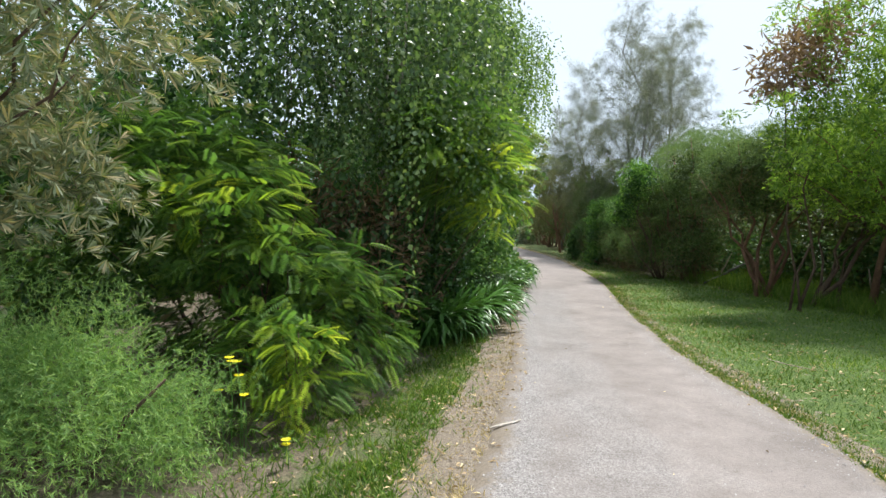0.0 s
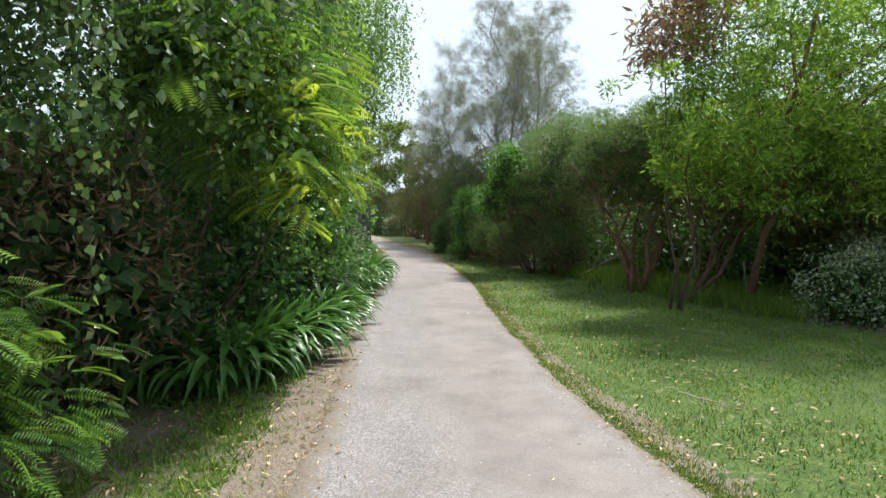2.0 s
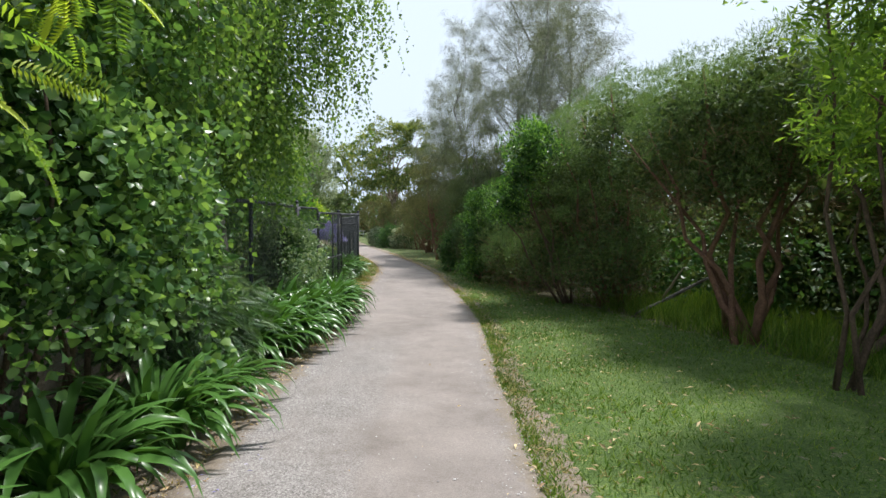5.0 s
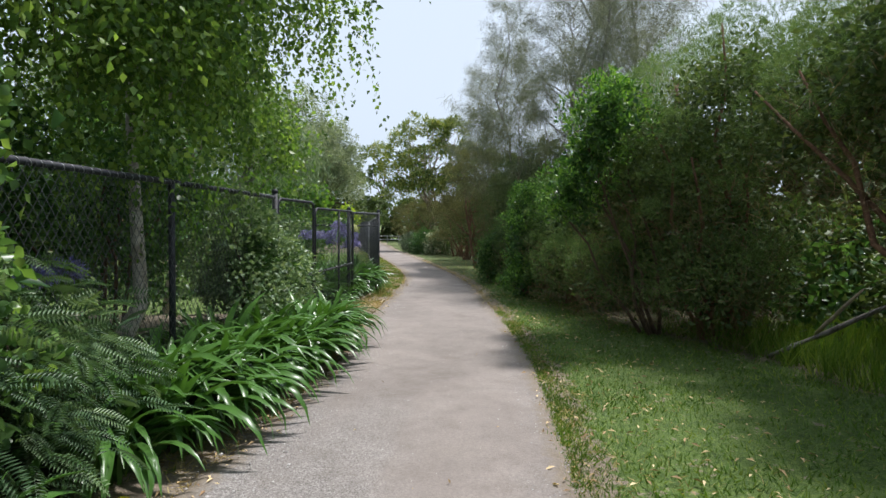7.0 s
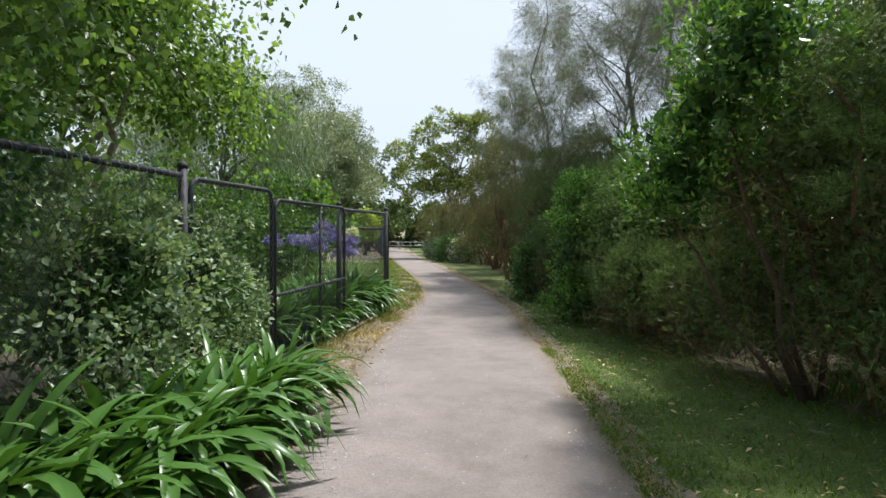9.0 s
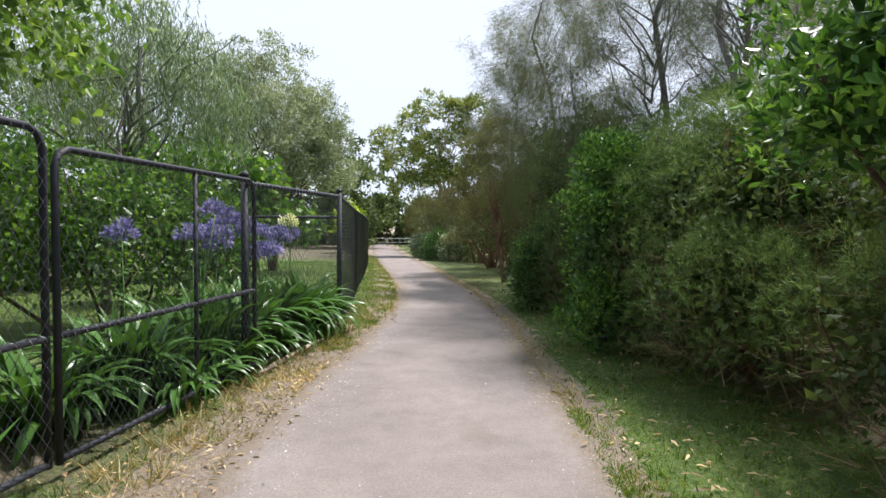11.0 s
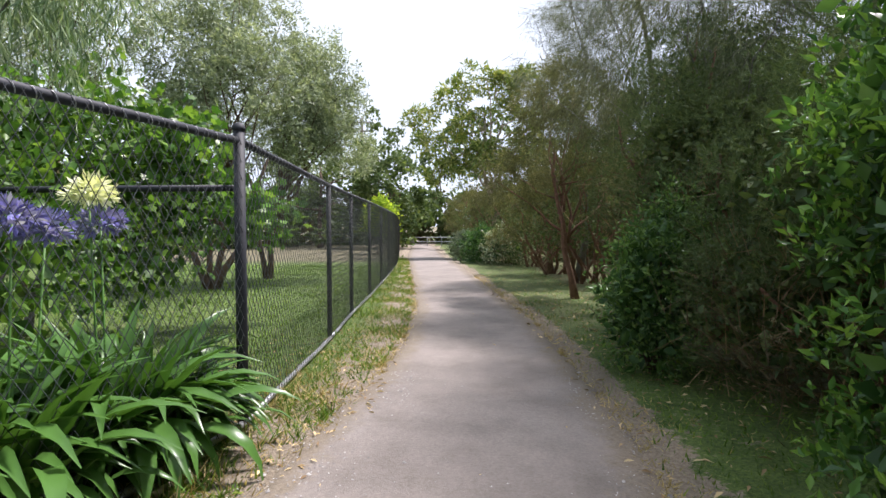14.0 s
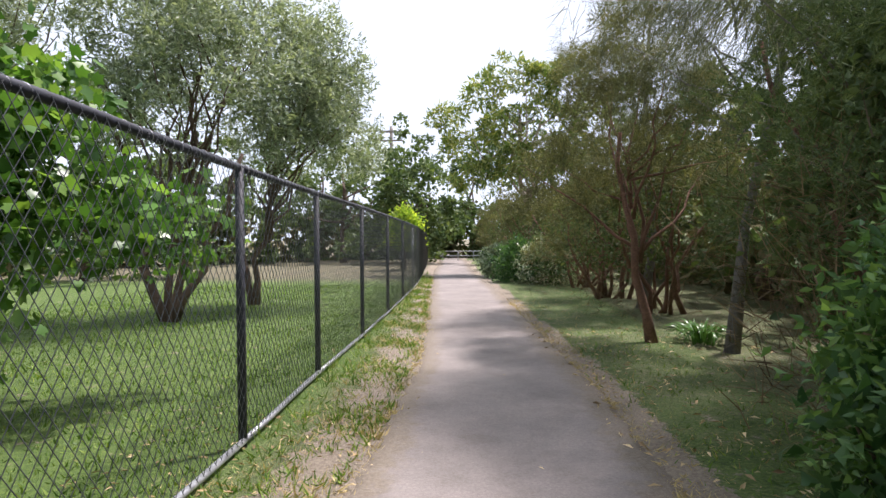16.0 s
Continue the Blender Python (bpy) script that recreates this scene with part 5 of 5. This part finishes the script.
def far_belt(name, rows, seed, label, material, n, size):
    """Trees that close the view far off."""
    rs = np.random.RandomState(seed)
    for i, (x, y, w, h) in enumerate(rows):
        z = float(gz(y))
        broad_tree(name, (x, y, z), (x, y, z + h * 0.7), [(x, y, z + h * 0.62, w, w, h * 0.4), (x + w * 0.7, y, z + h * 0.4, w * 0.8, w * 0.8, h * 0.35), (x - w * 0.7, y + 0.5, z + h * 0.42, w * 0.8, w * 0.8, h * 0.38), (x, y, z + h * 0.16, w, w, h * 0.2)],
                   material, LEAF_OVAL, int(n * 0.38), 9, 0.3, size * 1.1, label, seed + i, 0.16, B_BROWN, 6, 0.2, 0.5, (), "far trees", puff=0.6, k=60)


far_belt("far_tree", [(-9, 12, 2.4, 6), (-8, 4, 2.6, 6), (-7, 18, 2.2, 6), (-9, 22, 2.4, 6.5), (-6.5, 9, 2.0, 5), (-7, -1, 2.4, 5.5)], 301, "dense green tree beyond the garden", M_DARK, 800, 0.2)
far_belt("far_tree", [(-9, 40, 3, 6), (-4, 54, 3, 7), (-11, 52, 3, 7), (-1.5, 62, 3, 9), (-8, 64, 3.4, 9), (-15, 38, 3, 6.5), (-14, 30, 3, 6.5), (0.2, 53, 1.6, 5.5)], 311, "grey-green tree beyond the orchard lawn", M_FAR, 1100, 0.26)
far_belt("far_tree", [(3, 66, 3, 9), (7, 60, 3, 9), (10, 50, 2.6, 7), (9.5, 42, 2.4, 5), (9.6, 34, 2.2, 5), (11, 28, 2.4, 4.2), (11.5, 21, 2.4, 3.8), (12.2, 14.5, 2.4, 3.4), (12.8, 8, 2.6, 3.6), (11, 2.5, 2.4, 4.2), (10, -3, 2.4, 5)], 321, "dull green tree behind the bushes", M_FAR, 560, 0.27)
far_belt("far_tree", [(-2, -12, 3, 6), (5, -13, 3, 6), (-8, -10, 3, 6), (11, -10, 3, 6)], 341, "green tree behind the start of the path", M_FAR, 300, 0.35)


def far_hedge(line, h, depth, n, seed, label, size=0.38):
    """A dense row of brush that shuts the view at its foot."""
    rs = np.random.RandomState(seed)
    pts = [Vector((x, y, 0)) for x, y in line]
    blobs = []
    for a, b in zip(pts, pts[1:]):
        m = max(2, int((b - a).length / 2.2))
        for i in range(m):
            q = a.lerp(b, i / m)
            hh = h * rs.uniform(0.8, 1.2)
            blobs.append((q.x + rs.normal() * 0.4, q.y + rs.normal() * 0.4, float(gz(q.y)) + hh * 0.42, depth, depth, hh * 0.58))
    t = thing("far_hedge", (pts[0].x, pts[0].y, float(gz(pts[0].y))), label, "hedge")
    crown("crown", t, M_FAR, LEAF_OVAL, blobs, n, 8, 0.2, size, rs, 0.4, 0.2, 0.8, 0.6, 0.2, -0.95, 0.0, puff=0.5, k=40)
    # larger dark leaves inside: painted shade that also stops light passing
    crown("inner_crown", t, M_CORE_SHADE, LEAF_OVAL, blobs, n // 3, 4, 0.2, size * 1.4, rs, 0.4, 0.2, 0.8, 0.5, 0.1, -0.95, 0.0)
    return t


far_hedge([(-17, 36), (-13, 50), (-6, 58), (3, 63), (10, 58)], 3.4, 1.6, 2200, 401, "dense dull green brush closing the far side of the lawn")
far_hedge([(10.5, 54), (10.2, 40), (10.6, 28), (11.2, 18), (12.0, 8), (11.5, -2)], 2.9, 1.5, 4300, 402, "dense dull green brush behind the bushes", 0.34)
far_hedge([(-5.5, 27), (-6.5, 20), (-6, 10), (-6, 2), (-6, -6)], 2.8, 1.3, 1500, 403, "dense dull green brush behind the garden", 0.3)

# ---- grass, litter, small things ----
def blades(name, label, category, n, inside, lo, hi, height, material, seed, width=0.005, lean=0.5, tuft=1):
    """Grass blades over the part of the rectangle lo..hi where inside(x, y) holds, more or less dense."""
    rs = np.random.RandomState(seed)
    x, y = rs.uniform(lo[0], hi[0], n), rs.uniform(lo[1], hi[1], n)
    keep = inside(x, y) > rs.random(n)
    x, y = x[keep], y[keep]
    if tuft > 1:
        x, y = np.repeat(x, tuft) + rs.normal(size=len(x) * tuft) * 0.03, np.repeat(y, tuft) + rs.normal(size=len(y) * tuft) * 0.03
    P = np.stack([x, y, gz(y) - 0.012], axis=1)
    D = rs.normal(size=P.shape) * lean
    D[:, 2] = 1
    w = width / height
    V, Fc = leaves((np.array([(0, -w, 0), (0, w, 0), (1, 0, 0.25)]), np.array([(0, 1, 2)])), P, D, height * rs.uniform(0.5, 1.4, len(P)), rs)
    return tagged(from_arrays(name, V, Fc, material, None), label, category, kind="stuff")


def patchy(x, y, s=1.0):
    return 0.5 + 0.5 * wobble(x * 0.9 + 2, y * 0.9, s)


def lawn_east(x, y):
    d = x - right_edge(y)
    far = np.interp(y, [20, 25], [1, 0.3])
    return np.where((d > 0.04), np.clip(0.25 + d * 1.6, 0, 1) * far * np.where(x > np.interp(y, [0, 10, 14, 18, 22, 40], [8.8, 8.2, 7.2, 6.2, 6.0, 6.0]), 0.15, 1), 0)


def verge_west(x, y):
    d = left_edge(y) - x
    return np.where((d > 0.0) & (d < 1.3), np.clip(0.15 + d * 0.9, 0, 1) * (0.2 + 0.8 * patchy(x, y, 1.6)), 0)


def orchard(x, y):
    return np.where(x < np.interp(y, [22, 25, 40], [2.5, 2.6, 2.0]), 1.0, 0)


blades("lawn_grass", "short mown green lawn grass", "grass", 185000, lawn_east, (2.6, 2.0), (8.6, 30.0), 0.05, M_GRASS, 1, 0.0055, 0.7)
blades("lawn_grass", "short mown green lawn grass under the olive trees", "grass", 66000, orchard, (-4.5, 22.8), (2.6, 38.0), 0.045, M_GRASS, 2, 0.007, 0.7)
def edge_blades(name, label, n, side, near, spread, height, material, seed, width, lean, tuft, ylo=2.0, yhi=34.0):
    """Grass along one edge of the path, in little tufts, thinning out away from it; denser where the walk begins."""
    rs = np.random.RandomState(seed)
    y = ylo + (yhi - ylo) * rs.random(n) ** 1.25
    d = near + np.abs(rs.normal(size=n)) * spread
    keep = patchy(d * 3 + side, y, 1.7) > rs.random(n) * 0.9
    y, d = y[keep], d[keep]
    x = left_edge(y) - d if side < 0 else right_edge(y) + d
    x, y = np.repeat(x, tuft) + rs.normal(size=len(x) * tuft) * 0.022, np.repeat(y, tuft) + rs.normal(size=len(y) * tuft) * 0.022
    P = np.stack([x, y, gz(y) - 0.01], axis=1)
    D = rs.normal(size=P.shape) * lean
    D[:, 2] = 1
    w = width / height
    V, Fc = leaves((np.array([(0, -w, 0), (0, w, 0), (1, 0, 0.25)]), np.array([(0, 1, 2)])), P, D, height * rs.uniform(0.4, 1.4, len(P)), rs)
    return tagged(from_arrays(name, V, Fc, material, None), label, "grass", kind="stuff")


edge_blades("verge_grass", "patchy green grass on the dry verge", 5200, -1, 0.12, 0.8, 0.06, M_GRASS, 3, 0.004, 0.8, 7)
edge_blades("verge_grass", "green weeds and grass at the foot of the shrubs", 5200, -1, 0.35, 0.75, 0.075, M_GRASS, 11, 0.006, 0.9, 6, 2.0, 9.0)
edge_blades("verge_grass", "mixed green grass on the verge along the fence", 3600, -1, 0.05, 0.28, 0.07, M_GRASS, 14, 0.006, 0.9, 7, 21.0, 42.0)
edge_blades("dry_grass", "straw-coloured grass on the verge along the fence", 2200, -1, 0.0, 0.3, 0.07, M_STRAW, 15, 0.006, 1.3, 6, 19.0, 42.0)
edge_blades("dry_grass", "straw-coloured dry grass on the trodden verge", 11000, -1, -0.04, 0.4, 0.05, M_STRAW, 4, 0.0035, 1.9, 6)
edge_blades("dry_grass", "straw-coloured dry grass along the lawn edge", 6500, 1, -0.05, 0.2, 0.045, M_STRAW, 8, 0.0035, 1.9, 6)
edge_blades("dry_grass", "pale dry blades scattered in the lawn", 7000, 1, 0.1, 1.3, 0.05, M_STRAW, 10, 0.004, 1.6, 2)
edge_blades("verge_grass", "short green grass creeping over the path edge", 9500, 1, -0.06, 0.17, 0.04, M_GRASS, 9, 0.004, 0.9, 7, 2.0, 19.0)
blades("tall_grass", "tall pale green grass among the bare stems", "grass", 4200, lambda x, y: np.where((x > np.interp(y, [9, 12, 15, 18], [7.9, 7.3, 6.9, 6.4])), 0.55, 0), (6.3, 9.5), (9.8, 17.0), 0.32, M_GRASS, 5, 0.006, 0.35, 9)
blades("fence_grass", "long unmown grass tufts at the fence foot", "grass", 700, lambda x, y: np.where(np.abs(x - np.interp(y, [19, 20, 22.6, 25.3, 29, 36.5, 45], [2.1, 2.12, 2.64, 2.58, 2.45, 2.15, 1.5]) - 0.1) < 0.16, 0.8, 0), (1.4, 19.5), (3.0, 44.0), 0.16, M_GRASS, 6, 0.004, 0.5, 9)
blades("fence_grass", "dry straw tufts at the fence foot", "grass", 700, lambda x, y: np.where(np.abs(x - np.interp(y, [16, 20, 22.6, 25.3], [1.9, 2.3, 2.75, 2.7])) < 0.2, 0.8, 0), (1.7, 17.5), (3.0, 24.0), 0.14, M_STRAW, 7, 0.004, 1.0, 9)


def litter(n, inside, lo, hi, size, material, seed, label, name="fallen_leaves", lift=0.018):
    rs = np.random.RandomState(seed)
    x, y = rs.uniform(lo[0], hi[0], n), rs.uniform(lo[1], hi[1], n)
    keep = inside(x, y) > rs.random(n)
    P = np.stack([x[keep], y[keep], gz(y[keep]) + lift], axis=1)
    D = rs.normal(size=P.shape)
    D[:, 2] *= 0.15
    V, Fc = leaves(diamond(0.3, 0.1), P, D, size * rs.uniform(0.5, 1.4, len(P)), rs, 1.0)
    return tagged(from_arrays(name, V, Fc, material), label, "leaf litter", kind="stuff")


litter(7000, lambda x, y: np.where((x > right_edge(y) - 0.15), np.clip(1.1 - (x - right_edge(y)) * 0.45, 0.08, 1), 0), (2.5, 2.0), (8.0, 30.0), 0.055, M_LITTER, 21, "dry brown leaves scattered on the lawn edge", lift=0.03)
litter(14000, lambda x, y: np.where((x < left_edge(y) + 0.2) & (x > left_edge(y) - 1.5), np.clip(1.0 - (left_edge(y) - x) * 0.4, 0.2, 0.9), 0), (-1.2, 2.5), (3.4, 26.0), 0.045, M_LITTER, 22, "dry brown leaves scattered on the verge")
litter(170, lambda x, y: np.where((x > left_edge(y)) & (x < right_edge(y)), 1, 0), (0.2, 2.5), (5.0, 34.0), 0.03, M_LITTER, 23, "few dry leaves on the gravel", lift=0.022)
litter(26, lambda x, y: np.where(np.abs(x - left_edge(y) - 0.25) < 0.2, 1, 0), (1.0, 9.3), (1.9, 10.4), 0.03, M_VIOLET, 24, "fallen violet petals at the path edge", "fallen_petals", 0.022)


def pebbles(n, seed):
    """Loose stones on the gravel, most along its edges."""
    rs = np.random.RandomState(seed)
    y = rs.uniform(2.2, 24, n)
    l, r = left_edge(y), right_edge(y)
    u = rs.random(n)
    edge = rs.random(n) < 0.82
    u = np.where(edge, np.where(rs.random(n) < 0.65, u * 0.22, 1 - u * 0.14), u)
    x = l + (r - l) * u - np.where(u < 0.05, rs.random(n) * 0.12, 0)
    P = np.stack([x, y, gz(y) + 0.012], axis=1)
    s = rs.uniform(0.003, 0.009, n) * np.where(rs.random(n) < 0.03, 1.8, 1)
    octa = np.array([(1, 0, 0), (0, 1, 0), (-1, 0, 0), (0, -1, 0), (0.1, 0.1, 0.7)])
    f = np.array([(0, 1, 4), (1, 2, 4), (2, 3, 4), (3, 0, 4)])
    ang = rs.random(n) * 6.28
    ca, sa = np.cos(ang), np.sin(ang)
    V = np.stack([P[:, None, 0] + s[:, None] * (octa[:, 0] * ca[:, None] - octa[:, 1] * sa[:, None] * 0.7), P[:, None, 1] + s[:, None] * (octa[:, 0] * sa[:, None] + octa[:, 1] * ca[:, None] * 0.7), P[:, None, 2] + s[:, None] * octa[:, 2]], axis=-1)
    Fc = f[None] + (np.arange(n) * 5)[:, None, None]
    m, nt, b = mat("loose_stone")
    geo = nt.nodes.new("ShaderNodeNewGeometry")
    nt.links.new(ramp(nt, geo.outputs["Random Per Island"], [(0.0, (0.13, 0.125, 0.12)), (0.6, (0.26, 0.25, 0.24)), (1.0, (0.42, 0.41, 0.39))]), b.inputs["Base Color"])
    b.inputs["Roughness"].default_value = 0.85
    return tagged(from_arrays("loose_gravel", V.reshape(-1, 3), Fc.reshape(-1, 3), m), "loose grey stones on the path", "gravel", kind="stuff")


pebbles(10000, 31)


def stick(a, b, r, label, material, seed):
    rng = random.Random(seed)
    t = thing("stick", a, label, "stick")
    part("stick_stem", tube(bmesh.new(), bent(a, b, 5, 0.012, rng), [r * 0.7, r, r, r * 0.9, r * 0.8, r * 0.4], 7), material, t)
    return t


stick((0.37, 4.2, float(gz(4.2)) + 0.025), (0.62, 4.36, float(gz(4.3)) + 0.03), 0.011, "short bleached stick lying on the gravel edge", B_BLEACH, 1)
stick((3.75, 6.55, float(gz(6.5)) + 0.03), (3.95, 6.1, float(gz(6.3)) + 0.03), 0.006, "thin dry twig lying on the lawn", B_PALE, 2)
stick((8.9, 11.9, float(gz(12)) + 0.02), (8.7, 11.8, float(gz(12)) + 0.75), 0.022, "pale dead branch leaning under the bushes", B_PALE, 3)
stick((6.9, 15.2, float(gz(15)) + 0.05), (7.9, 14.6, float(gz(15)) + 0.75), 0.03, "fallen grey branch under the bush", B_GREY, 4)
stick((7.2, 14.9, float(gz(15)) + 0.35), (7.1, 14.2, float(gz(15)) + 0.9), 0.02, "bare crooked branch under the bush", B_PALE, 5)
stick((2.24, 20.0, float(gz(20)) + 0.03), (2.62, 21.9, float(gz(21)) + 0.03), 0.026, "weathered timber edging pole along the fence foot", B_PALE, 6)


def wild_flower(x, y, h, seed):
    """A thin stem with one many-rayed yellow head."""
    rng = random.Random(seed)
    z = float(gz(y))
    t = thing("yellow_flower", (x, y, z), "yellow daisy-like flower on a thin stem", "flower", "yellow flowers")
    tx, ty = x + rng.uniform(-0.04, 0.04), y + rng.uniform(-0.04, 0.04)
    part("stem", tube(bmesh.new(), [(x, y, z - 0.02), ((x + tx) / 2 + 0.01, y, z + h * 0.6), (tx, ty, z + h)], [0.003, 0.0025, 0.002], 5), M_STEM, t)
    rs = np.random.RandomState(seed)
    a = np.linspace(0, 6.28, 15)[:-1]
    D = np.stack([np.cos(a), np.sin(a), np.full_like(a, 0.35)], axis=1)
    P = np.repeat([(tx, ty, z + h)], len(a), axis=0)
    V, Fc = leaves(diamond(0.35, 0.02, 0.6), P, D, 0.036, rs, 1.0)
    from_arrays("flower_head", V, Fc, M_YELLOW, t, "yellow petals")
    return t


for i, (x, y, h) in enumerate(((-1.36, 3.74, 0.61), (-1.3, 3.74, 0.62), (-1.35, 3.7, 0.66), (-1.38, 3.67, 0.44), (-1.24, 3.66, 0.42), (-1.28, 3.72, 0.53), (-0.97, 3.52, 0.19), (-0.93, 3.52, 0.16), (1.42, 12.35, 0.05))):
    wild_flower(x, y, h, 40 + i)
